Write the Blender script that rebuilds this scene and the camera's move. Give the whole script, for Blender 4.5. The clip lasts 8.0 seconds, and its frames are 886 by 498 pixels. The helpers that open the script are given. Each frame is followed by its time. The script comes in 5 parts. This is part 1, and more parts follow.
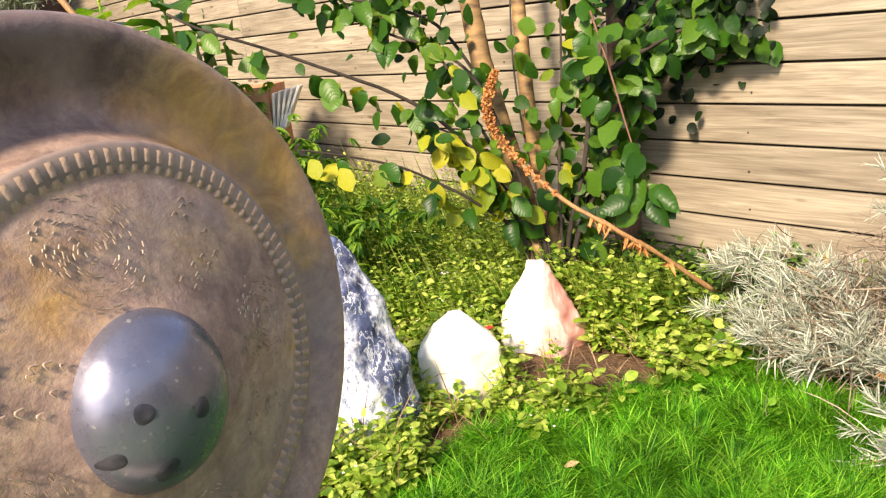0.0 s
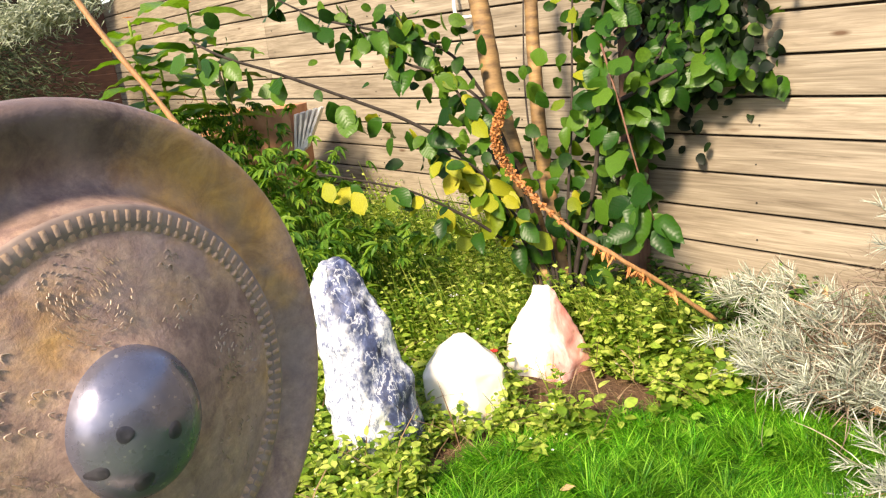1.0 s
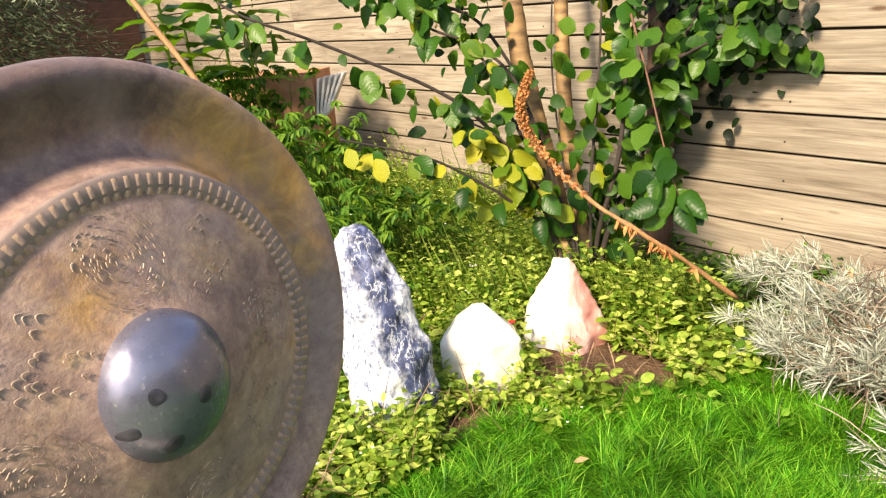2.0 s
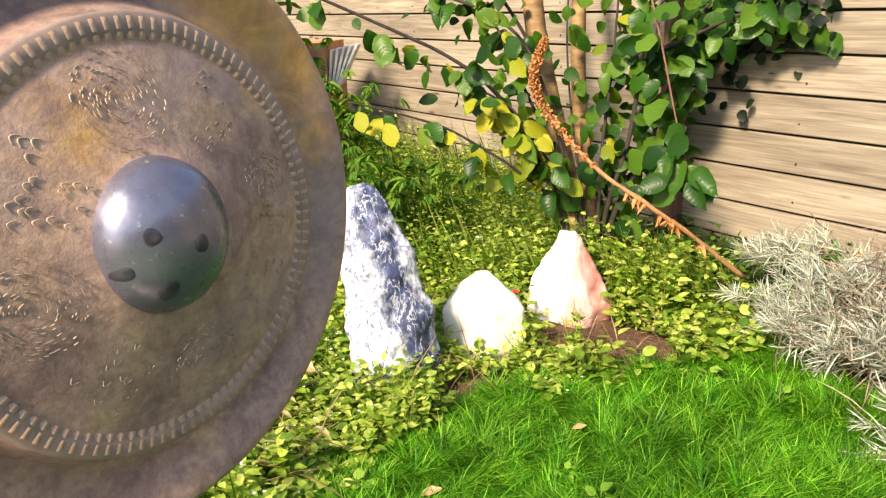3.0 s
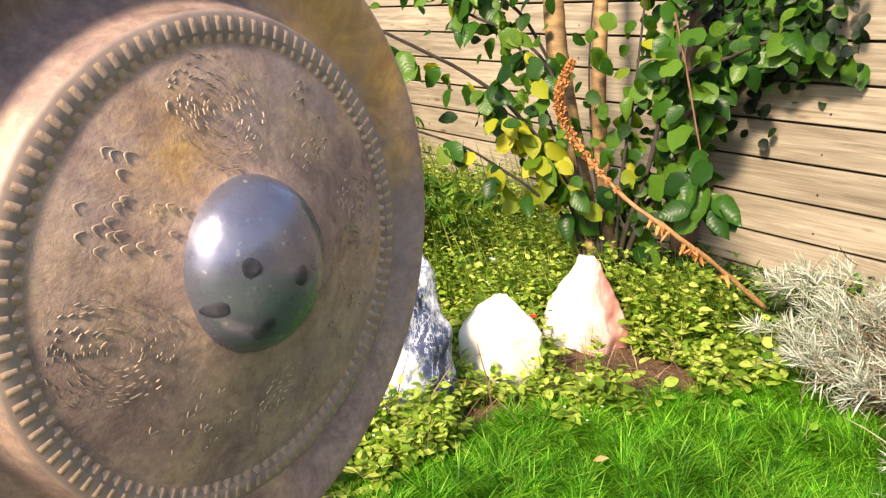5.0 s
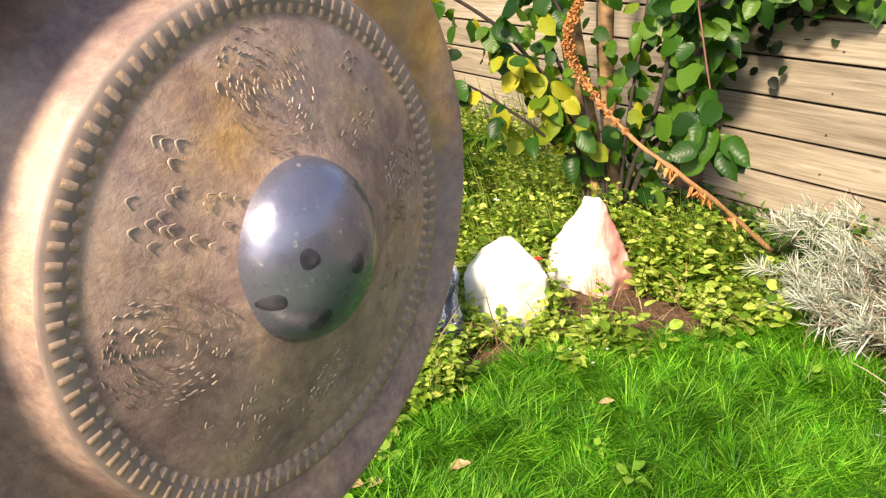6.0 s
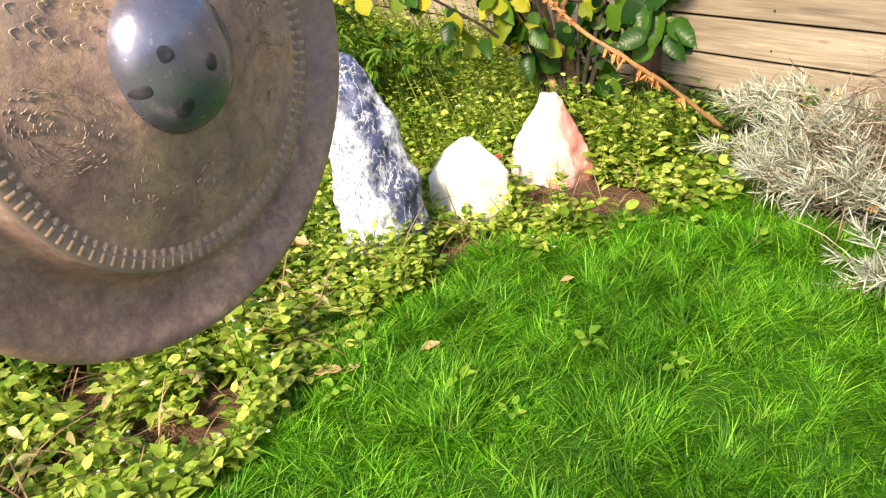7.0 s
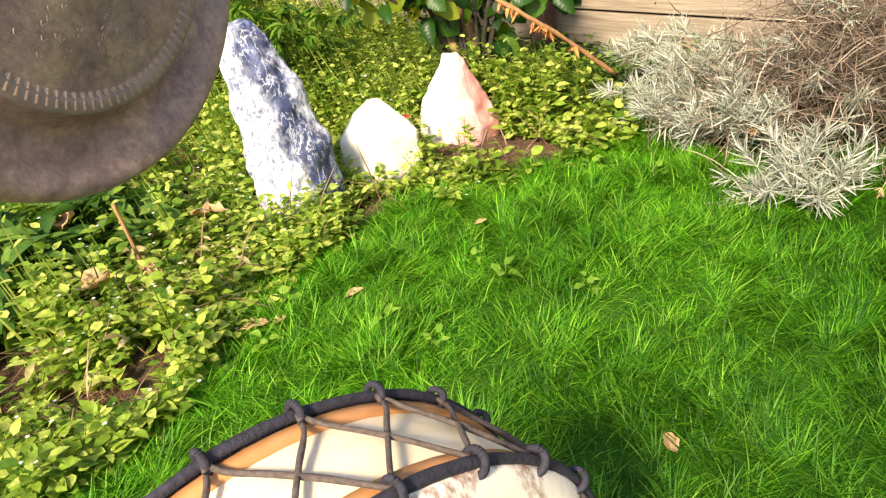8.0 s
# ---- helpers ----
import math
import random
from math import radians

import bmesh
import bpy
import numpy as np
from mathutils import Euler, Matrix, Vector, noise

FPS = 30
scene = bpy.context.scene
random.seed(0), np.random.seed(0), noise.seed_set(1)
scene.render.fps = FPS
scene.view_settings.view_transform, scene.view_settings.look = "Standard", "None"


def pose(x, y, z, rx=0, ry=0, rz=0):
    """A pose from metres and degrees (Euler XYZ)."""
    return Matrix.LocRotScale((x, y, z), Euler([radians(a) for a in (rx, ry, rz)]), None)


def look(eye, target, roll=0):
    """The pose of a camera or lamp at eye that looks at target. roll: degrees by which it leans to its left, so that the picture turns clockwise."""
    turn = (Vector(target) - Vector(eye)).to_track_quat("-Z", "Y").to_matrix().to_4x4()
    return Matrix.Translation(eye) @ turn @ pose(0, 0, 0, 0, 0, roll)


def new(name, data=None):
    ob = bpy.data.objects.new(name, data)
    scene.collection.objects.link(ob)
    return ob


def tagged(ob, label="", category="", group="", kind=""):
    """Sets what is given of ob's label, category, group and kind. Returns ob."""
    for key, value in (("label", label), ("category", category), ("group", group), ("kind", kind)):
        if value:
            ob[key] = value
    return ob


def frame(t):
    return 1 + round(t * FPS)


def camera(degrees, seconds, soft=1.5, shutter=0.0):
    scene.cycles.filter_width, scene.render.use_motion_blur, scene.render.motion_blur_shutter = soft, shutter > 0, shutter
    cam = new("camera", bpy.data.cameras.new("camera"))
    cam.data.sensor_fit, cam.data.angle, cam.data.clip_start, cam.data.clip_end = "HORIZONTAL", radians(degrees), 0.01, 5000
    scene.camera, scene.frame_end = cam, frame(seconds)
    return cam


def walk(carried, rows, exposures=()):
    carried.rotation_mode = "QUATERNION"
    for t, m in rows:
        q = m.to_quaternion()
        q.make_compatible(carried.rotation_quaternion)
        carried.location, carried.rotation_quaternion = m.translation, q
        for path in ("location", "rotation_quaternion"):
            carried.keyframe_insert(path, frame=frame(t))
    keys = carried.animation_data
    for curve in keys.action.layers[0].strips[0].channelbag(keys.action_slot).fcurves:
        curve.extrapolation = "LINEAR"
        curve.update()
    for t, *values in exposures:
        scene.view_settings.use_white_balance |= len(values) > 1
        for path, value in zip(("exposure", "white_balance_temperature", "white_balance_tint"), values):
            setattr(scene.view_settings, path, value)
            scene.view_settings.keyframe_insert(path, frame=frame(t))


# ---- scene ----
cam = camera(62.0, 8.0, soft=1.25)
PATH = [
    (0, (1.2884, -0.6039, 0.8864), (-0.1752, 0.6323, 0.2835), -6.67),
    (0.5, (1.3490, -0.6122, 0.9171), (-0.1715, 0.5720, 0.3678), -6.15),
    (1, (1.3472, -0.6033, 0.9129), (-0.1499, 0.5892, 0.3667), -5.80),
    (1.5, (1.3320, -0.5876, 0.9149), (-0.1486, 0.6051, 0.3371), -5.32),
    (1.7, (1.3400, -0.5998, 0.9206), (-0.1646, 0.5732, 0.3125), -5.10),
    (2.8, (1.3380, -0.6110, 0.8682), (-0.2121, 0.4965, 0.2325), -3.61),
    (3, (1.3474, -0.6148, 0.8574), (-0.1812, 0.5083, 0.2033), -2.39),
    (3.5, (1.2862, -0.6429, 0.8187), (-0.1985, 0.5404, 0.1976), -1.45),
    (4, (1.2947, -0.6641, 0.8207), (-0.2023, 0.5167, 0.2097), -0.86),
    (5.3, (1.2843, -0.6192, 0.8761), (-0.2517, 0.5014, 0.2604), -0.41),
    (5.5, (1.2871, -0.6132, 0.8879), (-0.2496, 0.4932, 0.2420), -0.61),
    (6, (1.2549, -0.6414, 0.8677), (-0.2037, 0.4577, 0.1024), -0.40),
    (6.5, (1.2893, -0.6350, 0.8554), (-0.1383, 0.4663, 0.0046), -2.50),
    (7, (1.3703, -0.6473, 0.8339), (-0.0305, 0.4128, -0.1056), -5.71),
    (7.5, (1.3798, -0.6780, 0.7889), (0.0698, 0.4618, -0.2006), -5.65),
    (8, (1.4424, -0.7013, 0.7694), (0.1813, 0.5017, -0.2012), -7.73),
]
walk(cam, [(t, look(eye, target, roll)) for t, eye, target, roll in PATH])


# ---- light ----
SUN_TO = Vector((0.24, -0.72, 0.64)).normalized()
world = bpy.data.worlds.new("sky")
scene.world = world
world.use_nodes = True
sky = world.node_tree.nodes.new("ShaderNodeTexSky")
sky.sky_type, sky.sun_disc = "NISHITA", False
sky.sun_elevation = math.asin(SUN_TO.z)
sky.sun_rotation = math.atan2(SUN_TO.x, SUN_TO.y)
world.node_tree.links.new(sky.outputs[0], world.node_tree.nodes["Background"].inputs[0])
world.node_tree.nodes["Background"].inputs[1].default_value = 0.15
sun = new("sun", bpy.data.lights.new("sun", "SUN"))
sun.data.energy, sun.data.angle, sun.data.color = 4.1, radians(10.0), (1.0, 0.91, 0.74)
sun.rotation_euler = SUN_TO.to_track_quat("Z", "Y").to_euler()
scene.view_settings.use_white_balance = True
scene.view_settings.white_balance_temperature, scene.view_settings.white_balance_tint = 7400, 16
scene.view_settings.exposure = 1.33


# ---- materials ----
class Nodes:
    """A small builder of node materials."""

    def __init__(self, name):
        self.mat = bpy.data.materials.new(name)
        self.mat.use_nodes = True
        self.tree = self.mat.node_tree
        self.bsdf = self.tree.nodes["Principled BSDF"]
        self.out = self.tree.nodes["Material Output"]
        self.coord = self.add("ShaderNodeTexCoord").outputs["Object"]

    def add(self, kind, **values):
        node = self.tree.nodes.new(kind)
        for key, value in values.items():
            node.inputs[key.replace("_", " ")].default_value = value
        return node

    def link(self, a, b):
        self.tree.links.new(a, b)

    def scaled(self, x, y, z, turn=(0, 0, 0)):
        node = self.add("ShaderNodeMapping")
        node.inputs["Scale"].default_value = (x, y, z)
        node.inputs["Rotation"].default_value = turn
        self.link(self.coord, node.inputs["Vector"])
        return node.outputs[0]

    def noise(self, scale, detail=4.0, rough=0.55, vector=None, distortion=0.0):
        node = self.add("ShaderNodeTexNoise", Scale=scale, Detail=detail, Roughness=rough, Distortion=distortion)
        self.link(vector or self.coord, node.inputs["Vector"])
        return node.outputs["Fac"]

    def ramp(self, fac, *stops):
        node = self.add("ShaderNodeValToRGB")
        ramp = node.color_ramp
        while len(ramp.elements) < len(stops):
            ramp.elements.new(0.5)
        for el, (at, colour) in zip(ramp.elements, stops):
            el.position = at
            el.color = (*colour, 1) if len(colour) == 3 else colour
        self.link(fac, node.inputs[0])
        return node.outputs[0]

    def mix(self, fac, a, b, blend="MIX"):
        node = self.add("ShaderNodeMix")
        node.data_type, node.blend_type = "RGBA", blend
        for value, socket in ((fac, node.inputs[0]), (a, node.inputs[6]), (b, node.inputs[7])):
            if isinstance(value, (int, float)):
                socket.default_value = value
            elif isinstance(value, tuple):
                socket.default_value = (*value, 1)
            else:
                self.link(value, socket)
        return node.outputs[2]

    def bump(self, height, strength, distance):
        node = self.add("ShaderNodeBump", Strength=strength, Distance=distance)
        self.link(height, node.inputs["Height"])
        self.link(node.outputs[0], self.bsdf.inputs["Normal"])
        return node.outputs[0]

    def colour(self, socket, rough=0.6, metal=0.0, spec=0.5):
        if isinstance(socket, tuple):
            self.bsdf.inputs["Base Color"].default_value = (*socket, 1)
        else:
            self.link(socket, self.bsdf.inputs["Base Color"])
        if isinstance(rough, (int, float)):
            self.bsdf.inputs["Roughness"].default_value = rough
        else:
            self.link(rough, self.bsdf.inputs["Roughness"])
        if isinstance(metal, (int, float)):
            self.bsdf.inputs["Metallic"].default_value = metal
        else:
            self.link(metal, self.bsdf.inputs["Metallic"])
        self.bsdf.inputs["Specular IOR Level"].default_value = spec
        return self


def leaf_material(name, dark, mid, light, glow=0.35, rough=0.5, spot=None, single=False, fine=90.0):
    """Foliage: colour varies leaf by leaf and in blotches; light passes through the blades."""
    n = Nodes(name)
    if single:
        rnd = n.add("ShaderNodeObjectInfo").outputs["Random"]
    else:
        rnd = n.add("ShaderNodeNewGeometry").outputs["Random Per Island"]
    col = n.ramp(rnd, (0.0, dark), (0.5, mid), (1.0, light))
    blotch = n.ramp(n.noise(fine, 3), (0.35, (0.75, 0.75, 0.75)), (0.65, (1.15, 1.15, 1.1)))
    col = n.mix(1.0, col, blotch, "MULTIPLY")
    if spot:
        mask = n.ramp(n.noise(fine * 1.7, 2), (0.62, (0, 0, 0)), (0.7, (1, 1, 1)))
        col = n.mix(mask, col, spot)
    if single:
        split = n.add("ShaderNodeSeparateXYZ")
        n.link(n.coord, split.inputs[0])

        def calc(op, a, b, c=None):
            node = n.add("ShaderNodeMath")
            node.operation = op
            for value, socket in zip((a, b, c), node.inputs):
                if isinstance(value, (int, float)):
                    socket.default_value = value
                elif value is not None:
                    n.link(value, socket)
            return node.outputs[0]

        off = calc("ABSOLUTE", split.outputs[0], None)
        slant = calc("MULTIPLY_ADD", off, -0.8, split.outputs[1])
        wave = calc("SINE", calc("MULTIPLY", slant, 48.0), None)
        vein = calc("MAXIMUM", calc("GREATER_THAN", wave, 0.93), calc("LESS_THAN", off, 0.012))
        col = n.mix(calc("MULTIPLY", vein, 0.08), col, n.mix(1.0, col, (1.9, 1.7, 1.6), "MULTIPLY"))
        n.bump(wave, 0.06, 0.01)
    n.colour(col, rough, 0.0, 0.2)
    trans = n.add("ShaderNodeBsdfTranslucent")
    n.link(n.mix(1.0, col, (1.25, 1.3, 0.7), "MULTIPLY"), trans.inputs[0])
    mixer = n.add("ShaderNodeMixShader", Fac=glow)
    n.link(n.bsdf.outputs[0], mixer.inputs[1])
    n.link(trans.outputs[0], mixer.inputs[2])
    n.link(mixer.outputs[0], n.out.inputs[0])
    return n.mat


def plain_material(name, dark, light, scale=40.0, rough=0.7, bump=0.3, depth=0.002, stretch=(1, 1, 1), metal=0.0):
    n = Nodes(name)
    v = n.scaled(*stretch)
    f = n.noise(scale, 6, 0.6, v)
    n.colour(n.ramp(f, (0.3, dark), (0.7, light)), rough, metal)
    n.bump(f, bump, depth)
    return n.mat


def fence_material():
    n = Nodes("weathered_softwood")
    rnd = n.add("ShaderNodeObjectInfo").outputs["Random"]
    shift = n.add("ShaderNodeCombineXYZ")
    mul = n.add("ShaderNodeMath")
    mul.operation = "MULTIPLY"
    n.link(rnd, mul.inputs[0])
    mul.inputs[1].default_value = 37.0
    n.link(mul.outputs[0], shift.inputs[0])
    n.link(mul.outputs[0], shift.inputs[2])
    add = n.add("ShaderNodeVectorMath")
    n.link(n.coord, add.inputs[0])
    n.link(shift.outputs[0], add.inputs[1])
    grain_at = n.add("ShaderNodeMapping")
    grain_at.inputs["Scale"].default_value = (1.4, 9, 22)
    n.link(add.outputs[0], grain_at.inputs["Vector"])
    grain = n.noise(2.2, 7, 0.62, grain_at.outputs[0], 1.1)
    base = n.ramp(grain, (0.30, (0.18, 0.155, 0.12)), (0.47, (0.27, 0.236, 0.19)), (0.72, (0.375, 0.34, 0.28)))
    wide = n.add("ShaderNodeMapping")
    wide.inputs["Scale"].default_value = (1.1, 3, 5)
    n.link(add.outputs[0], wide.inputs["Vector"])
    cloud = n.ramp(n.noise(1.5, 3, 0.5, wide.outputs[0]), (0.3, (0.72, 0.68, 0.64)), (0.7, (1.12, 1.1, 1.06)))
    base = n.mix(1.0, base, cloud, "MULTIPLY")
    tone = n.ramp(rnd, (0.0, (0.86, 0.84, 0.80)), (1.0, (1.08, 1.05, 1.0)))
    base = n.mix(1.0, base, tone, "MULTIPLY")
    hair_at = n.add("ShaderNodeMapping")
    hair_at.inputs["Scale"].default_value = (3, 30, 110)
    n.link(add.outputs[0], hair_at.inputs["Vector"])
    hair = n.ramp(n.noise(2.0, 4, 0.6, hair_at.outputs[0]), (0.35, (0.74, 0.73, 0.71)), (0.6, (1.06, 1.06, 1.06)))
    base = n.mix(0.8, base, hair, "MULTIPLY")
    knot_at = n.add("ShaderNodeMapping")
    knot_at.inputs["Scale"].default_value = (1.6, 1, 5.5)
    n.link(add.outputs[0], knot_at.inputs["Vector"])
    knot = n.add("ShaderNodeTexVoronoi", Scale=1.9)
    n.link(knot_at.outputs[0], knot.inputs["Vector"])
    mask = n.ramp(knot.outputs["Distance"], (0.04, (1, 1, 1)), (0.10, (0, 0, 0)))
    base = n.mix(mask, base, (0.10, 0.06, 0.035))
    n.colour(base, 0.8, 0.0, 0.25)
    n.bump(grain, 0.35, 0.003)
    return n.mat


def soil_material():
    n = Nodes("garden_soil")
    a, b = n.noise(9, 6, 0.65), n.noise(70, 5, 0.7)
    col = n.ramp(a, (0.3, (0.045, 0.025, 0.014)), (0.7, (0.15, 0.085, 0.05)))
    col = n.mix(0.5, col, n.ramp(b, (0.3, (0.03, 0.018, 0.011)), (0.7, (0.22, 0.13, 0.08))))
    n.colour(col, 0.95, 0.0, 0.15)
    n.bump(b, 0.9, 0.012)
    return n.mat


def turf_material():
    n = Nodes("turf")
    a, b = n.noise(5, 5), n.noise(60, 5, 0.7)
    col = n.ramp(a, (0.3, (0.014, 0.065, 0.003)), (0.7, (0.035, 0.14, 0.006)))
    col = n.mix(0.4, col, n.ramp(b, (0.35, (0.010, 0.045, 0.003)), (0.7, (0.06, 0.15, 0.012))))
    n.colour(col, 0.9, 0.0, 0.15)
    n.bump(b, 0.8, 0.012)
    return n.mat


def sodalite_material():
    n = Nodes("blue_white_stone")
    web = n.noise(70, 8, 0.72, n.scaled(1.4, 1.4, 0.7), 0.15)
    pale = n.ramp(web, (0.36, (0.05, 0.065, 0.14)), (0.45, (0.26, 0.29, 0.38)), (0.52, (0.55, 0.57, 0.61)), (0.66, (0.68, 0.68, 0.66)))
    deep = n.ramp(n.noise(40, 7, 0.7, n.scaled(1.3, 1.3, 0.7), 0.2), (0.32, (0.015, 0.018, 0.045)), (0.52, (0.045, 0.06, 0.13)), (0.66, (0.13, 0.16, 0.28)), (0.76, (0.50, 0.53, 0.60)))
    vein = n.noise(24, 8, 0.6, n.scaled(1.5, 1.5, 0.55, (0.4, 0.5, 0.2)), 0.25)
    line = n.ramp(vein, (0.484, (0, 0, 0)), (0.497, (0.8, 0.8, 0.8)), (0.503, (0.8, 0.8, 0.8)), (0.518, (0, 0, 0)))
    deep = n.mix(line, deep, (0.56, 0.58, 0.62))
    # deep blue gathers on the right: stone pattern plus that face's shade, painted in
    split = n.add("ShaderNodeSeparateXYZ")
    n.link(n.coord, split.inputs[0])
    lean = n.add("ShaderNodeMath")
    lean.operation = "MULTIPLY_ADD"
    n.link(split.outputs[2], lean.inputs[0])
    lean.inputs[1].default_value = 0.33
    n.link(split.outputs[0], lean.inputs[2])
    patch = n.add("ShaderNodeMath")
    patch.operation = "MULTIPLY_ADD"
    n.link(n.noise(9, 5, 0.6), patch.inputs[0])
    patch.inputs[1].default_value = 0.26
    n.link(lean.outputs[0], patch.inputs[2])
    mask = n.ramp(patch.outputs[0], (0.175, (0, 0, 0)), (0.215, (1, 1, 1)), (0.275, (1, 1, 1)), (0.300, (0, 0, 0)))
    col = n.mix(mask, pale, deep)
    n.colour(col, 0.45, 0.0, 0.45)
    n.bump(n.noise(26, 8, 0.7), 0.6, 0.007)
    return n.mat


def quartz_material():
    n = Nodes("milky_quartz")
    col = n.ramp(n.noise(7, 5), (0.3, (0.66, 0.61, 0.52)), (0.6, (0.78, 0.74, 0.66)))
    low = n.ramp(n.noise(11, 3), (0.60, (0, 0, 0)), (0.72, (1, 1, 1)))
    col = n.mix(low, col, (0.58, 0.46, 0.32))
    n.colour(col, 0.38, 0.0, 0.5)
    n.bsdf.inputs["Subsurface Weight"].default_value = 0.15
    n.bsdf.inputs["Subsurface Radius"].default_value = (0.02, 0.015, 0.01)
    n.bump(n.noise(30, 6, 0.6), 0.15, 0.003)
    return n.mat


def rose_material():
    n = Nodes("rose_quartz")
    big = n.noise(8, 6, 0.62, n.scaled(1, 1, 0.8), 1.4)
    col = n.ramp(big, (0.35, (0.52, 0.20, 0.17)), (0.48, (0.66, 0.33, 0.28)), (0.60, (0.80, 0.62, 0.56)), (0.8, (0.85, 0.80, 0.74)))
    split = n.add("ShaderNodeSeparateXYZ")
    n.link(n.coord, split.inputs[0])
    wob = n.add("ShaderNodeMath", )
    wob.operation = "MULTIPLY_ADD"
    n.link(n.noise(14, 5, 0.6), wob.inputs[0])
    wob.inputs[1].default_value = 0.07
    n.link(split.outputs[0], wob.inputs[2])
    slope = n.add("ShaderNodeMath")
    slope.operation = "MULTIPLY_ADD"
    n.link(split.outputs[2], slope.inputs[0])
    slope.inputs[1].default_value = -0.24
    n.link(wob.outputs[0], slope.inputs[2])
    # the left side is whitened in the colour, as if bleached out by sun
    sunlit_side = n.ramp(slope.outputs[0], (0.0, (1, 1, 1)), (0.008, (0, 0, 0)))
    col = n.mix(sunlit_side, col, n.ramp(n.noise(24, 5), (0.3, (0.66, 0.60, 0.52)), (0.66, (0.77, 0.72, 0.65)), (0.72, (0.50, 0.36, 0.30))))
    n.colour(col, 0.5, 0.0, 0.45)
    n.bump(n.noise(30, 8, 0.7), 0.5, 0.006)
    return n.mat


def bronze_material():
    n = Nodes("patinated_shaded_bronze")
    big, fine = n.noise(16, 6, 0.65, None, 0.6), n.noise(170, 5, 0.75)
    col = n.ramp(big, (0.28, (0.25, 0.18, 0.17)), (0.50, (0.42, 0.30, 0.25)), (0.64, (0.52, 0.37, 0.25)), (0.76, (0.62, 0.39, 0.16)))
    col = n.mix(0.6, col, n.ramp(fine, (0.35, (0.55, 0.5, 0.5)), (0.7, (1.3, 1.25, 1.15))), "MULTIPLY")
    # blots along the upper rim paint in its dark shading and reflection
    for at, reach in (((-0.045, 0.130, 0.003), 0.050), ((0.0, 0.138, 0.003), 0.046), ((0.045, 0.128, 0.003), 0.030), ((-0.09, 0.105, 0.003), 0.045)):
        gap = n.add("ShaderNodeVectorMath")
        gap.operation = "DISTANCE"
        n.link(n.coord, gap.inputs[0])
        gap.inputs[1].default_value = at
        wob = n.add("ShaderNodeMath")
        wob.operation = "MULTIPLY_ADD"
        n.link(n.noise(30, 5, 0.7), wob.inputs[0])
        wob.inputs[1].default_value = 0.05
        n.link(gap.outputs["Value"], wob.inputs[2])
        mask = n.ramp(wob.outputs[0], (reach * 0.7, (0.85, 0.85, 0.85)), (reach + 0.028, (0, 0, 0)))
        col = n.mix(mask, col, (0.10, 0.072, 0.070))
    # orange patina patches, widened and brightened to paint in the rim's golden highlight
    for at, reach in (((0.072, 0.098, 0.005), 0.048), ((0.105, 0.066, 0.003), 0.048), ((0.122, 0.025, 0.003), 0.030), ((-0.03, 0.055, 0.02), 0.03)):
        gap = n.add("ShaderNodeVectorMath")
        gap.operation = "DISTANCE"
        n.link(n.coord, gap.inputs[0])
        gap.inputs[1].default_value = at
        wob = n.add("ShaderNodeMath")
        wob.operation = "MULTIPLY_ADD"
        n.link(n.noise(45, 5, 0.7), wob.inputs[0])
        wob.inputs[1].default_value = 0.06
        n.link(gap.outputs["Value"], wob.inputs[2])
        mask = n.ramp(wob.outputs[0], (reach * 0.7, (0.95, 0.95, 0.95)), (reach + 0.025, (0, 0, 0)))
        col = n.mix(mask, col, (0.64, 0.37, 0.12))
    mottle = n.ramp(n.noise(48, 6, 0.7, None, 0.8), (0.36, (0.62, 0.56, 0.60)), (0.60, (1.12, 1.10, 1.05)))
    col = n.mix(0.75, col, mottle, "MULTIPLY")
    grey = n.ramp(n.noise(11, 4, 0.6), (0.52, (0, 0, 0)), (0.72, (0.6, 0.6, 0.6)))
    col = n.mix(grey, col, (0.34, 0.26, 0.26))
    rough = n.ramp(n.noise(60, 5, 0.7), (0.3, (0.48, 0.48, 0.48)), (0.7, (0.68, 0.68, 0.68)))
    n.colour(col, rough, 0.25, 0.28)
    hammered = n.add("ShaderNodeMath")
    n.link(n.noise(120, 6, 0.65), hammered.inputs[0])
    n.link(n.noise(330, 4, 0.7), hammered.inputs[1])
    n.bump(hammered.outputs[0], 0.35, 0.0012)
    return n.mat


def boss_material():
    n = Nodes("dark_polished_bronze")
    col = n.ramp(n.noise(35, 5), (0.3, (0.12, 0.125, 0.175)), (0.7, (0.23, 0.23, 0.29)))
    worn = n.ramp(n.noise(210, 3, 0.6), (0.66, (0, 0, 0)), (0.72, (1, 1, 1)))
    col = n.mix(worn, col, (0.42, 0.40, 0.40))
    n.colour(col, n.ramp(n.noise(90, 4), (0.3, (0.18, 0.18, 0.18)), (0.7, (0.38, 0.38, 0.38))), 0.65, 0.6)
    n.bump(n.noise(50, 5), 0.22, 0.0015)
    return n.mat


SOIL, TURF, FENCE_WOOD = soil_material(), turf_material(), fence_material()
SODALITE, QUARTZ, ROSE = sodalite_material(), quartz_material(), rose_material()
BRONZE, BOSS = bronze_material(), boss_material()
GRASS = leaf_material("grass_blade", (0.016, 0.11, 0.003), (0.070, 0.29, 0.009), (0.26, 0.52, 0.045), 0.42, 0.5, fine=12)
GRASS_SHADE = leaf_material("shade_grass_blade", (0.009, 0.066, 0.002), (0.030, 0.15, 0.005), (0.115, 0.30, 0.017), 0.4, 0.5, fine=12)
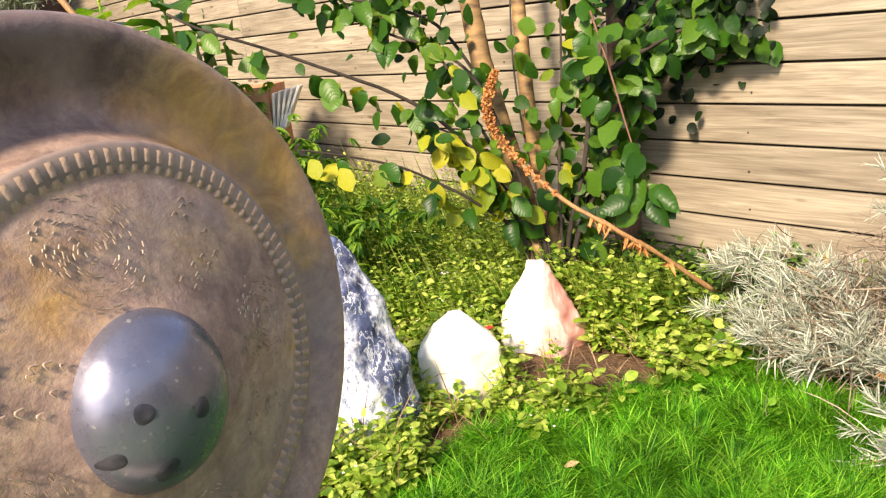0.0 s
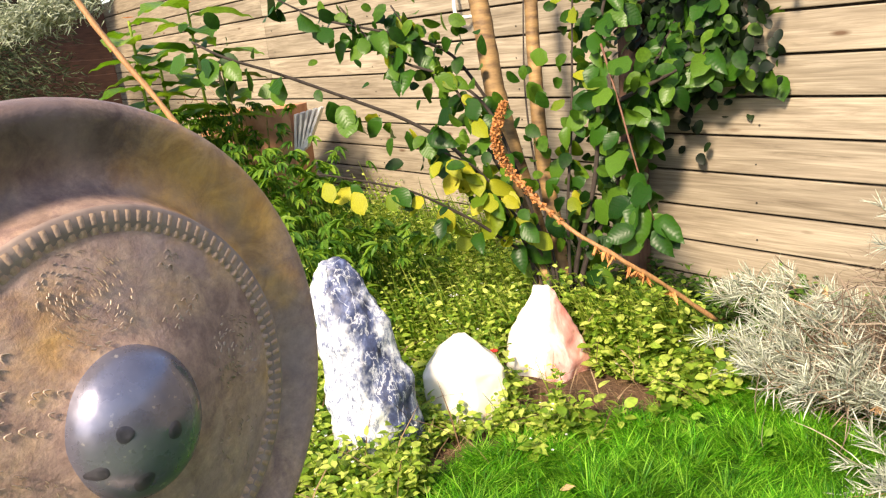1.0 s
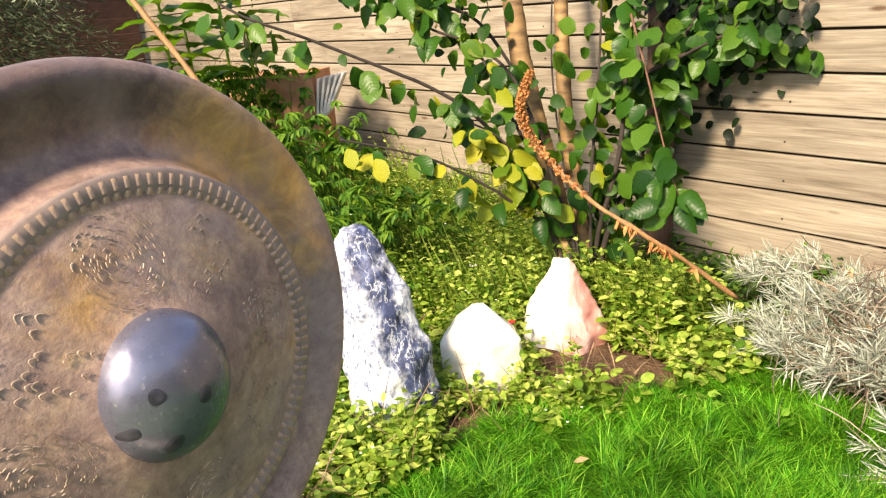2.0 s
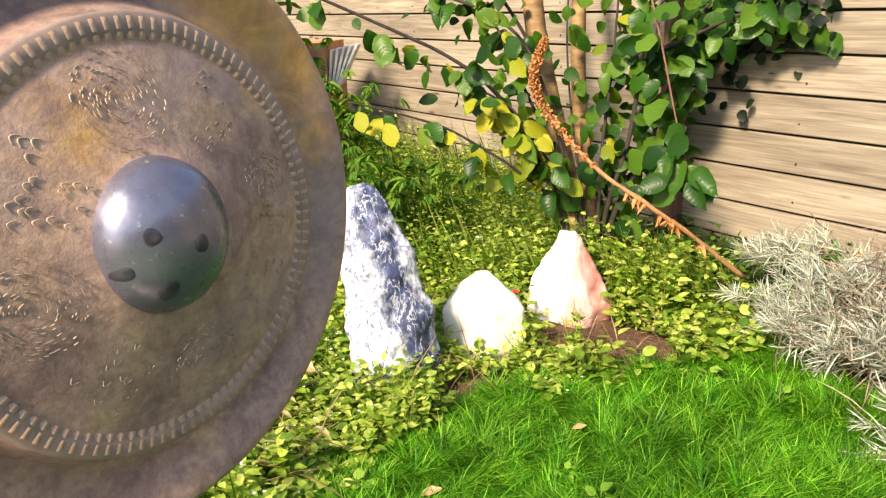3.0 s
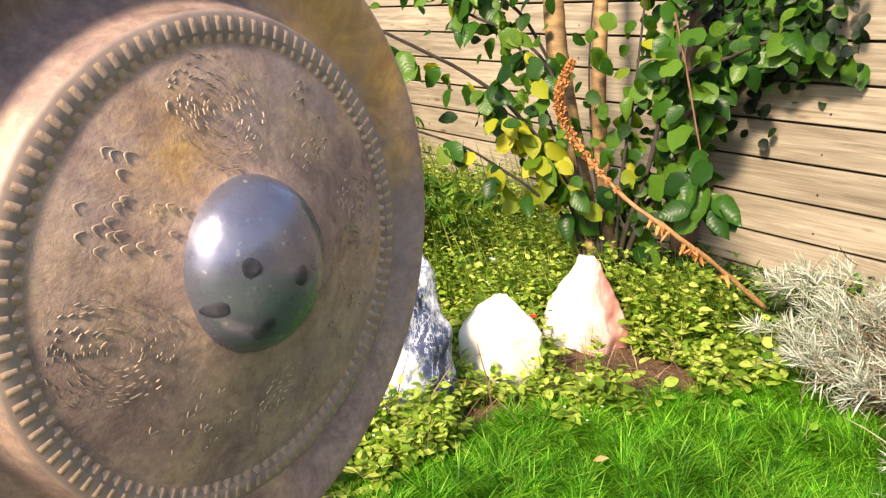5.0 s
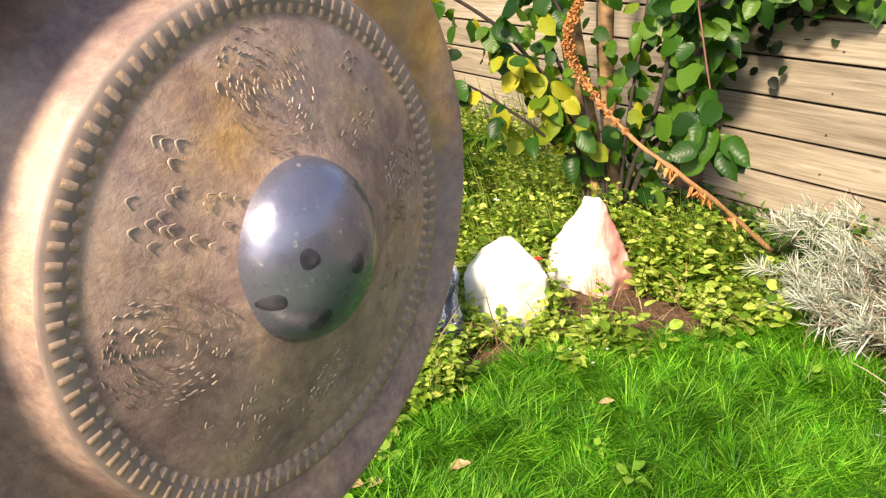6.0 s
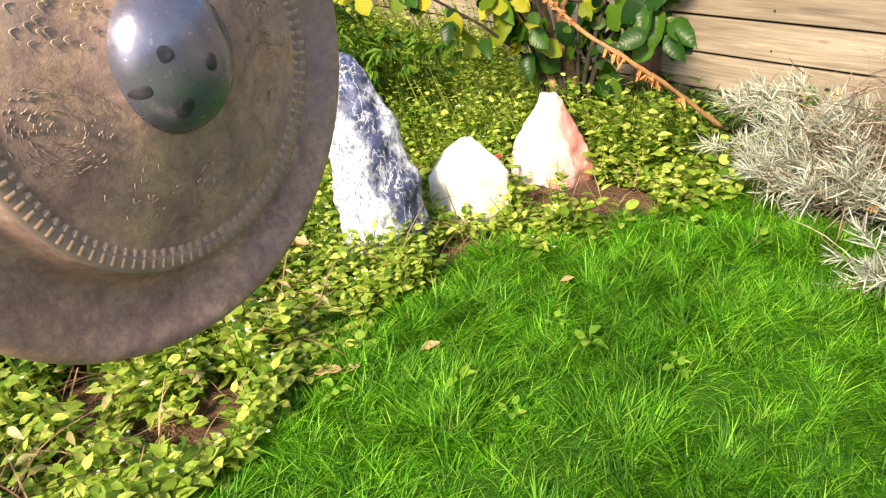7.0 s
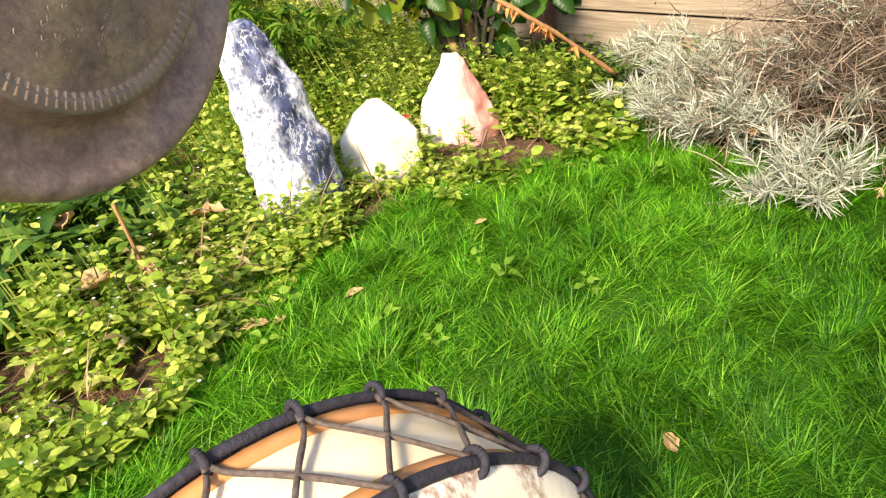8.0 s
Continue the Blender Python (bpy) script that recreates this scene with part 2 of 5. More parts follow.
WEED = leaf_material("weed_leaf", (0.055, 0.14, 0.014), (0.25, 0.365, 0.045), (0.52, 0.575, 0.14), 0.42, 0.45)
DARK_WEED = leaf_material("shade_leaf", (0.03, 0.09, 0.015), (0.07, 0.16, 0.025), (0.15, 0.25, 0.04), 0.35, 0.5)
TREE_LEAF = leaf_material("tree_leaf", (0.007, 0.038, 0.005), (0.026, 0.092, 0.008), (0.085, 0.175, 0.018), 0.3, 0.36, (0.06, 0.045, 0.02), True)
YELLOW_LEAF = leaf_material("yellowing_leaf", (0.08, 0.15, 0.010), (0.22, 0.265, 0.016), (0.39, 0.36, 0.028), 0.4, 0.5, (0.13, 0.16, 0.012), True, 40)
GAP_SHADE = leaf_material("gap_shade_leaf", (0.002, 0.006, 0.002), (0.004, 0.012, 0.003), (0.010, 0.024, 0.005), 0.12, 0.5)
PALE_SPRAY = leaf_material("lichen_spray", (0.16, 0.19, 0.13), (0.28, 0.31, 0.22), (0.42, 0.44, 0.34), 0.15, 0.8)
HEMP = leaf_material("hand_leaf", (0.025, 0.085, 0.010), (0.075, 0.18, 0.018), (0.18, 0.29, 0.03), 0.4, 0.5)
PALE_LEAF = leaf_material("pale_weed_leaf", (0.12, 0.26, 0.025), (0.20, 0.37, 0.04), (0.30, 0.46, 0.07), 0.4, 0.5, None, True)
TREE_SHADED = leaf_material("shaded_tree_leaf", (0.005, 0.025, 0.003), (0.018, 0.065, 0.005), (0.08, 0.16, 0.012), 0.28, 0.5)
BROAD = leaf_material("broad_leaf", (0.05, 0.13, 0.010), (0.11, 0.22, 0.016), (0.20, 0.30, 0.03), 0.42, 0.42)
SILVER = leaf_material("silver_needle", (0.18, 0.205, 0.155), (0.34, 0.36, 0.30), (0.55, 0.56, 0.485), 0.15, 0.75)
STRAW = leaf_material("dry_stem", (0.08, 0.045, 0.025), (0.17, 0.10, 0.055), (0.36, 0.25, 0.15), 0.1, 0.85)
DULL_STRAW = leaf_material("dull_dry_stem", (0.075, 0.052, 0.040), (0.165, 0.120, 0.092), (0.36, 0.29, 0.22), 0.1, 0.85)
WILTED = leaf_material("wilted_leaf", (0.22, 0.18, 0.07), (0.36, 0.33, 0.13), (0.50, 0.42, 0.24), 0.3, 0.7)
DRY = leaf_material("dry_leaf", (0.40, 0.22, 0.10), (0.55, 0.36, 0.19), (0.66, 0.48, 0.30), 0.3, 0.7)
CONIFER = leaf_material("conifer", (0.010, 0.022, 0.008), (0.03, 0.05, 0.02), (0.16, 0.19, 0.10), 0.1, 0.7)
FLOWER = leaf_material("white_petal", (0.7, 0.7, 0.66), (0.78, 0.78, 0.74), (0.82, 0.82, 0.78), 0.2, 0.6)
ORANGE = leaf_material("orange_petal", (0.75, 0.16, 0.02), (0.8, 0.22, 0.03), (0.8, 0.3, 0.05), 0.3, 0.5)
RED = leaf_material("red_petal", (0.6, 0.02, 0.02), (0.65, 0.03, 0.03), (0.7, 0.05, 0.04), 0.2, 0.5)
BLUE = leaf_material("blue_petal", (0.12, 0.2, 0.6), (0.18, 0.28, 0.7), (0.28, 0.38, 0.75), 0.2, 0.5)
BARK = plain_material("tan_bark", (0.065, 0.032, 0.013), (0.31, 0.185, 0.068), 9, 0.75, 0.6, 0.005, (1.3, 1.3, 5))
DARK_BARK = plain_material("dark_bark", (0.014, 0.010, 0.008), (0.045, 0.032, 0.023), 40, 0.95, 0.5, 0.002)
TWIG = plain_material("red_twig", (0.08, 0.032, 0.02), (0.17, 0.075, 0.04), 60, 0.7, 0.3, 0.001)
SEED = plain_material("seed_husk", (0.30, 0.105, 0.028), (0.52, 0.23, 0.07), 120, 0.85, 0.6, 0.002)
CANE = plain_material("cane", (0.19, 0.09, 0.032), (0.36, 0.19, 0.075), 30, 0.7, 0.4, 0.002, (6, 6, 0.6))
PALE_STEM = plain_material("pale_stem", (0.30, 0.23, 0.17), (0.50, 0.41, 0.31), 30, 0.8, 0.3, 0.001)
TERRACOTTA = plain_material("brown_board", (0.34, 0.15, 0.075), (0.48, 0.24, 0.13), 18, 0.8, 0.4, 0.003)
CHALK = plain_material("pale_slat", (0.46, 0.44, 0.41), (0.66, 0.64, 0.61), 30, 0.8, 0.2, 0.001)
SHED = plain_material("shed_board", (0.045, 0.02, 0.013), (0.10, 0.043, 0.027), 12, 0.85, 0.5, 0.004, (1, 1, 6))
SHELL = plain_material("drum_shell_wood", (0.72, 0.58, 0.38), (0.84, 0.73, 0.53), 9, 0.5, 0.15, 0.001, (1, 1, 6))
HOOP = plain_material("drum_hoop_wood", (0.36, 0.15, 0.05), (0.55, 0.27, 0.10), 16, 0.55, 0.2, 0.001)
ROPE = plain_material("black_rope", (0.008, 0.008, 0.013), (0.030, 0.028, 0.042), 220, 0.8, 0.8, 0.002)
CORD = plain_material("brown_cord", (0.045, 0.032, 0.026), (0.11, 0.085, 0.07), 220, 0.8, 0.8, 0.002)
TARNISH = plain_material("tarnish", (0.020, 0.020, 0.028), (0.068, 0.064, 0.078), 160, 0.45, 0.2, 0.0006, metal=0.3)
POST = plain_material("post_wood", (0.075, 0.038, 0.025), (0.15, 0.08, 0.05), 14, 0.85, 0.5, 0.004, (6, 6, 0.8))
BRICKISH = plain_material("dull_wall", (0.26, 0.20, 0.155), (0.38, 0.30, 0.24), 9, 0.9, 0.4, 0.004)
CREST = plain_material("brass_crest", (0.27, 0.195, 0.15), (0.50, 0.38, 0.27), 60, 0.5, 0.2, 0.0006, metal=0.35)
GROOVE = plain_material("shaded_groove", (0.19, 0.135, 0.115), (0.32, 0.235, 0.19), 60, 0.6, 0.3, 0.001)
NAIL = plain_material("nail_head", (0.03, 0.025, 0.02), (0.07, 0.055, 0.045), 90, 0.6, 0.2, 0.001, metal=0.6)


def skin_material():
    n = Nodes("goat_skin")
    col = n.ramp(n.noise(8, 4), (0.3, (0.70, 0.60, 0.47)), (0.7, (0.80, 0.74, 0.63)))
    hair = n.ramp(n.noise(9, 6, 0.7, n.scaled(1, 3, 3)), (0.50, (0, 0, 0)), (0.60, (1, 1, 1)))
    col = n.mix(hair, col, (0.20, 0.10, 0.07))
    n.colour(col, 0.65)
    n.bump(n.noise(160, 4), 0.4, 0.001)
    return n.mat


SKIN = skin_material()


# ---- mesh helpers ----
rng = np.random.default_rng(7)


def mesh_object(name, verts, faces, material, smooth=True):
    """One mesh object out of arrays; all faces have the same number of corners."""
    verts, faces = np.asarray(verts, np.float32), np.asarray(faces, np.int32)
    me = bpy.data.meshes.new(name)
    count, corners = faces.shape
    me.vertices.add(len(verts))
    me.vertices.foreach_set("co", verts.ravel())
    me.loops.add(count * corners)
    me.loops.foreach_set("vertex_index", faces.ravel())
    me.polygons.add(count)
    me.polygons.foreach_set("loop_start", np.arange(count, dtype=np.int32) * corners)
    me.polygons.foreach_set("use_smooth", np.full(count, smooth))
    me.update(calc_edges=True)
    me.validate()
    me.materials.append(material)
    return new(name, me)


def part(name, ob_or_bm, material=None, parent=None, label=""):
    """Links a bmesh (or takes an object) as one mesh under a thing."""
    ob = ob_or_bm
    if isinstance(ob_or_bm, bmesh.types.BMesh):
        me = bpy.data.meshes.new(name)
        ob_or_bm.to_mesh(me)
        ob_or_bm.free()
        me.materials.append(material)
        ob = new(name, me)
    if parent:
        ob.parent = parent
    if label:
        ob["label"] = label
    return ob


def empty(name, place=(0, 0, 0)):
    ob = new(name)
    ob.location = place
    ob.empty_display_size = 0.05
    return ob


def unit(v):
    return v / np.maximum(np.linalg.norm(v, axis=-1, keepdims=True), 1e-9)


def leaf_template(rows, fold=0.12, droop=0.18):
    """A blade along y, one unit long, out of rows (way along, half width), folded at the midrib."""
    verts, faces = [], []
    for y, w in rows:
        z = -droop * y * y
        verts += [(-w, y, z + fold * w * 2), (0, y, z), (w, y, z + fold * w * 2)]
    for i in range(len(rows) - 1):
        a, b = 3 * i, 3 * i + 3
        for k in (0, 1):
            faces += [(a + k, a + k + 1, b + k + 1), (a + k, b + k + 1, b + k)]
    return np.array(verts, float), np.array(faces)


OVATE = leaf_template([(0, 0.02), (0.25, 0.27), (0.6, 0.25), (1, 0.0)])
ROUND = leaf_template([(0, 0.02), (0.08, 0.17), (0.25, 0.32), (0.5, 0.37), (0.75, 0.29), (0.92, 0.13), (1, 0.0)], 0.10, 0.22)
WAVY = leaf_template([(0, 0.02), (0.08, 0.06), (0.2, 0.15), (0.32, 0.17), (0.45, 0.22), (0.58, 0.19), (0.70, 0.18), (0.82, 0.10), (0.93, 0.05), (1, 0.0)], 0.22, 0.45)
WAVY[0][:, 2] += 0.03 * np.sin(WAVY[0][:, 1] * 22)
LONG = leaf_template([(0, 0.03), (0.15, 0.11), (0.4, 0.19), (0.7, 0.15), (1, 0.0)], 0.25, 0.45)


def slim_template(rows, droop):
    verts, faces = [], []
    for y, w in rows:
        verts += [(-w, y, -droop * y * y), (w, y, -droop * y * y)]
    for i in range(len(rows) - 1):
        a = 2 * i
        faces += [(a, a + 1, a + 3), (a, a + 3, a + 2)]
    return np.array(verts, float), np.array(faces)


NEEDLE = slim_template([(0, 0.035), (0.5, 0.045), (1, 0.01)], 0.25)
CURVED = slim_template([(0, 0.030), (0.35, 0.045), (0.7, 0.040), (1, 0.008)], 0.5)
BLADE = slim_template([(0, 0.020), (0.55, 0.018), (1, 0.001)], 0.42)


def scatter(name, template, places, ways, ups, sizes, material, widths=None):
    """Many blades as one mesh: at places, along ways, their faces towards ups."""
    tv, tf = template
    ways = unit(np.asarray(ways, float))
    side = unit(np.cross(ways, ups))
    nrm = np.cross(side, ways)
    sizes = np.asarray(sizes, float)[:, None, None]
    w = 1.0 if widths is None else np.asarray(widths, float)[:, None, None]
    v = (places[:, None, :] + sizes * (w * tv[None, :, 0:1] * side[:, None, :] + tv[None, :, 1:2] * ways[:, None, :] + tv[None, :, 2:3] * nrm[:, None, :]))
    f = tf[None] + (np.arange(len(places)) * len(tv))[:, None, None]
    return mesh_object(name, v.reshape(-1, 3), f.reshape(-1, 3), material)


def around(count, lift):
    """Random directions with an upward share."""
    a = rng.uniform(0, 2 * np.pi, count)
    v = np.stack([np.cos(a), np.sin(a), np.zeros(count)], 1)
    v[:, 2] = lift
    return unit(v)


def tube(points, radii, sides=8, rough=0.0):
    """Verts and triangles of a tapered tube through points, smoothed."""
    pts = [Vector(p) for p in points]
    line, rad = [], []
    for i in range(len(pts) - 1):
        p0, p1, p2, p3 = pts[max(i - 1, 0)], pts[i], pts[i + 1], pts[min(i + 2, len(pts) - 1)]
        steps = 6
        for s in range(steps + (i == len(pts) - 2)):
            t = s / steps
            line.append(0.5 * ((2 * p1) + (p2 - p0) * t + (2 * p0 - 5 * p1 + 4 * p2 - p3) * t * t + (3 * p1 - p0 - 3 * p2 + p3) * t ** 3))
            rad.append(radii[i] * (1 - t) + radii[i + 1] * t)
    verts, faces = [], []
    n = len(line)
    for i, (p, r) in enumerate(zip(line, rad)):
        d = (line[min(i + 1, n - 1)] - line[max(i - 1, 0)]).normalized()
        u = d.orthogonal().normalized() if abs(d.z) > 0.95 else d.cross(Vector((0, 0, 1))).normalized()
        w = d.cross(u)
        for k in range(sides):
            a = 2 * math.pi * k / sides
            rr = r * (1 + rough * noise.noise(p * 40 + Vector((k, 0, 0))))
            verts.append(p + (u * math.cos(a) + w * math.sin(a)) * rr)
    for i in range(n - 1):
        for k in range(sides):
            a, b = i * sides + k, i * sides + (k + 1) % sides
            faces += [(a, b, b + sides), (a, b + sides, a + sides)]
    for base, flip in ((0, 1), ((n - 1) * sides, 0)):
        for k in range(1, sides - 1):
            faces.append((base, base + k + flip, base + k + 1 - flip))
    return [tuple(v) for v in verts], faces, line


def tube_object(name, points, radii, material, sides=8, rough=0.0, parent=None, label=""):
    v, f, _ = tube(points, radii, sides, rough)
    ob = mesh_object(name, v, f, material)
    return part(name, ob, parent=parent, label=label)


def block(bm, m, sx, sy, sz, bevel=0.0):
    made = bmesh.ops.create_cube(bm, size=1.0, matrix=m @ Matrix.Diagonal((sx, sy, sz, 1)))
    if bevel:
        edges = list({e for v in made["verts"] for e in v.link_edges})
        bmesh.ops.bevel(bm, geom=edges, offset=bevel, segments=2, affect="EDGES", profile=0.5)


def lathe(profile, sides, wobble=0.0):
    """Verts and quads of a turned body about z; profile runs (radius, height)."""
    verts, faces = [], []
    for i, (r, z) in enumerate(profile):
        for k in range(sides):
            a = 2 * math.pi * k / sides
            w = 1 + wobble * noise.noise(Vector((math.cos(a) * 2, math.sin(a) * 2, i * 0.3)))
            verts.append((r * w * math.cos(a), r * w * math.sin(a), z))
    for i in range(len(profile) - 1):
        for k in range(sides):
            a, b = i * sides + k, i * sides + (k + 1) % sides
            faces.append((a, b, b + sides, a + sides))
    return verts, faces


# ---- ground, lawn ----
EDGE_Y = np.array([-6.0, -0.64, -0.46, -0.275, -0.025, 0.20, 0.46, 0.67, 0.94, 1.08, 1.35])
EDGE_X = np.array([0.80, 0.46, 0.446, 0.371, 0.229, 0.219, 0.307, 0.408, 0.515, 0.729, 1.2])


def lawn_edge(y):
    return np.interp(y, EDGE_Y, EDGE_X)


def hump(x, y):
    """Small unevenness of the bed, level under the lawn."""
    s = np.clip((lawn_edge(y) - x) / 0.25, 0, 1)
    return s * (0.012 * np.sin(7 * x + 3 * y) + 0.010 * np.sin(11 * y - 4 * x)) - 0.05 * np.clip(y - 1.5, 0, 1) * (x < 0.5)


def build_ground():
    xs = np.unique(np.r_[np.linspace(-400, -8, 8), np.linspace(-8, -1.2, 24), np.linspace(-1.2, 2, 65), np.linspace(2, 6, 12), np.linspace(6, 400, 8)])
    ys = np.unique(np.r_[np.linspace(-400, -3, 8), np.linspace(-3, -1, 12), np.linspace(-1, 2.2, 65), np.linspace(2.2, 400, 10)])
    gx, gy = np.meshgrid(xs, ys)
    near = (np.abs(gx) < 8) & (np.abs(gy) < 3)
    gz = np.where(near, hump(gx, gy), 0.0)
    nx, ny = len(xs), len(ys)
    idx = np.arange(nx * ny).reshape(ny, nx)
    faces = np.stack([idx[:-1, :-1], idx[:-1, 1:], idx[1:, 1:], idx[1:, :-1]], -1).reshape(-1, 4)
    ob = mesh_object("ground", np.stack([gx, gy, gz], -1).reshape(-1, 3), faces, SOIL)
    return tagged(ob, "brown garden soil with needles and bare patches", "ground", kind="structure")


def build_lawn():
    ys = np.linspace(-6, 1.25, 90)
    verts, faces = [], []
    cols = 14
    for y in ys:
        x0 = float(lawn_edge(y)) + 0.012 * math.sin(23 * y) + 0.008 * math.sin(51 * y)
        for k in range(cols):
            s = k / (cols - 1)
            x = x0 + (6.0 - x0) * s * s
            verts.append((x, y, 0.006 + (0.004 * math.sin(9 * x + 5 * y) + 0.004 if k else -0.01)))
    for i in range(len(ys) - 1):
        for k in range(cols - 1):
            a = i * cols + k
            faces.append((a, a + 1, a + 1 + cols, a + cols))
    ob = mesh_object("lawn", verts, faces, TURF)
    return tagged(ob, "short green turf lawn with a curved edge", "lawn", kind="structure")


def grass_patch(name, x, y, material, label, length):
    """Blades in leaning tufts, thin and bent over."""
    count = len(x)
    clump = np.array([noise.noise(Vector((a * 6, b * 6, 0.0))) for a, b in zip(x, y)])
    swirl = np.array([noise.noise(Vector((a * 9, b * 9, 5.0))) for a, b in zip(x, y)])
    tuft = np.array([noise.noise(Vector((a * 26, b * 26, 9.0))) for a, b in zip(x, y)])
    bend = 2 * np.pi * (swirl * 1.6 + tuft * 0.5) + rng.normal(0, 0.75, count)
    lift = np.clip(1.15 + 1.1 * clump + 0.7 * tuft + rng.normal(0, 0.6, count), 0.15, 3)
    ways = np.stack([np.cos(bend), np.sin(bend), lift], 1)
    sizes = np.clip(length + 0.022 * clump + 0.016 * tuft + rng.normal(0, 0.012, count), 0.022, 0.095)
    ups = np.stack([-np.cos(bend), -np.sin(bend), np.full(count, 0.8)], 1) + rng.normal(0, 0.35, (count, 3))
    ob = scatter(name, BLADE, np.stack([x, y, np.full(count, 0.004)], 1), ways, ups, sizes, material, rng.uniform(0.45, 1.05, count))
    return tagged(ob, label, "grass", kind="stuff")


def build_grass():
    count = 215000
    y = rng.uniform(-0.95, 1.05, count)
    x = lawn_edge(y) + (rng.uniform(0, 1.0, count) ** 1.2 - 0.015) * (1.75 - lawn_edge(y))
    patch = np.array([noise.noise(Vector((a * 3.5, b * 3.5, 2.0))) for a, b in zip(x, y)])
    # darker blades take over to the right, imitating shade lying on the lawn
    in_shade = rng.uniform(0, 1, count) < np.clip((x - 0.84) * 2.8 + 0.5 * patch, 0.04, 0.92)
    grass_patch("grass", x[~in_shade], y[~in_shade], GRASS, "lush green uncut lawn grass in tufts", 0.046)
    grass_patch("coarse_grass", x[in_shade], y[in_shade], GRASS_SHADE, "slightly longer lawn grass in tufts, darkened to imitate shade", 0.050)


# ---- low planting ----
BARE = [(0.285, 0.70, 0.135), (0.25, 0.29, 0.11), (0.30, -0.47, 0.05), (0.13, -0.56, 0.05)]


def in_bare(x, y):
    hit = np.zeros(len(x), bool)
    for bx, by, r in BARE:
        hit |= ((x - bx) / r) ** 2 + ((y - by) / r) ** 2 < 1
    return hit


def plants(name, x, y, heights, leaf_size, per, material, label, category="ground cover", spread=0.05, template=OVATE, flowers=0, flower_mat=None):
    """Leafy stems: each plant a leaning stem with leaves in pairs, all one mesh."""
    n = len(x)
    lean = around(n, 0.0) * rng.uniform(0, spread, n)[:, None]
    lean[:, 2] = heights
    base = np.stack([x, y, hump(x, y)], 1)
    k = np.tile(np.arange(per), n)
    s = 0.22 + 0.78 * (k + rng.uniform(0, 0.6, n * per)) / per
    who = np.repeat(np.arange(n), per)
    turn = who * 2.4 + k * 2.2 + rng.normal(0, 0.35, n * per)
    place = base[who] + lean[who] * s[:, None]
    ways = np.stack([np.cos(turn), np.sin(turn), rng.normal(0.25, 0.3, n * per)], 1)
    ups = np.stack([np.zeros(n * per), np.zeros(n * per), np.ones(n * per)], 1) + rng.normal(0, 0.35, (n * per, 3))
    sizes = leaf_size * rng.uniform(0.55, 1.25, n * per) * (1.15 - 0.45 * s)
    place = place + unit(ways) * (0.25 * sizes)[:, None]
    ob = scatter(name, template, place, ways, ups, sizes, material)
    tagged(ob, label, category, kind="stuff")
    side = np.array([1.0, 0.3, 0.0])
    stem = scatter("undergrowth", NEEDLE, base, lean, np.tile(side, (n, 1)), np.linalg.norm(lean, axis=1), material, np.full(n, 0.35))
    part("undergrowth", stem, parent=ob)
    if flowers:
        pick = rng.integers(0, n, flowers)
        tip = base[pick] + lean[pick] * rng.uniform(0.95, 1.15, flowers)[:, None] + rng.normal(0, 0.012, (flowers, 3))
        petals = np.repeat(tip, 5, 0)
        a = np.tile(np.arange(5) * 2 * np.pi / 5, flowers) + np.repeat(rng.uniform(0, 6, flowers), 5)
        pw = np.stack([np.cos(a), np.sin(a), np.full(len(a), 0.3)], 1)
        fl = scatter("florets", OVATE, petals, pw, np.tile([0.0, 0.0, 1.0], (len(a), 1)), np.full(len(a), 0.0042), flower_mat)
        part("florets", fl, parent=ob, label="tiny white flowers")
    return ob


def keep_off_stones(x, y):
    ok = np.ones(len(x), bool)
    for sx, sy, r in STONE_SPOTS:
        ok &= (x - sx) ** 2 + (y - sy) ** 2 > r * r
    return ok


STONE_SPOTS = [(0.03, 0.19, 0.095), (0.06, 0.44, 0.10), (0.085, 0.725, 0.135), (0.17, 0.65, 0.10), (0.23, 0.62, 0.07)]


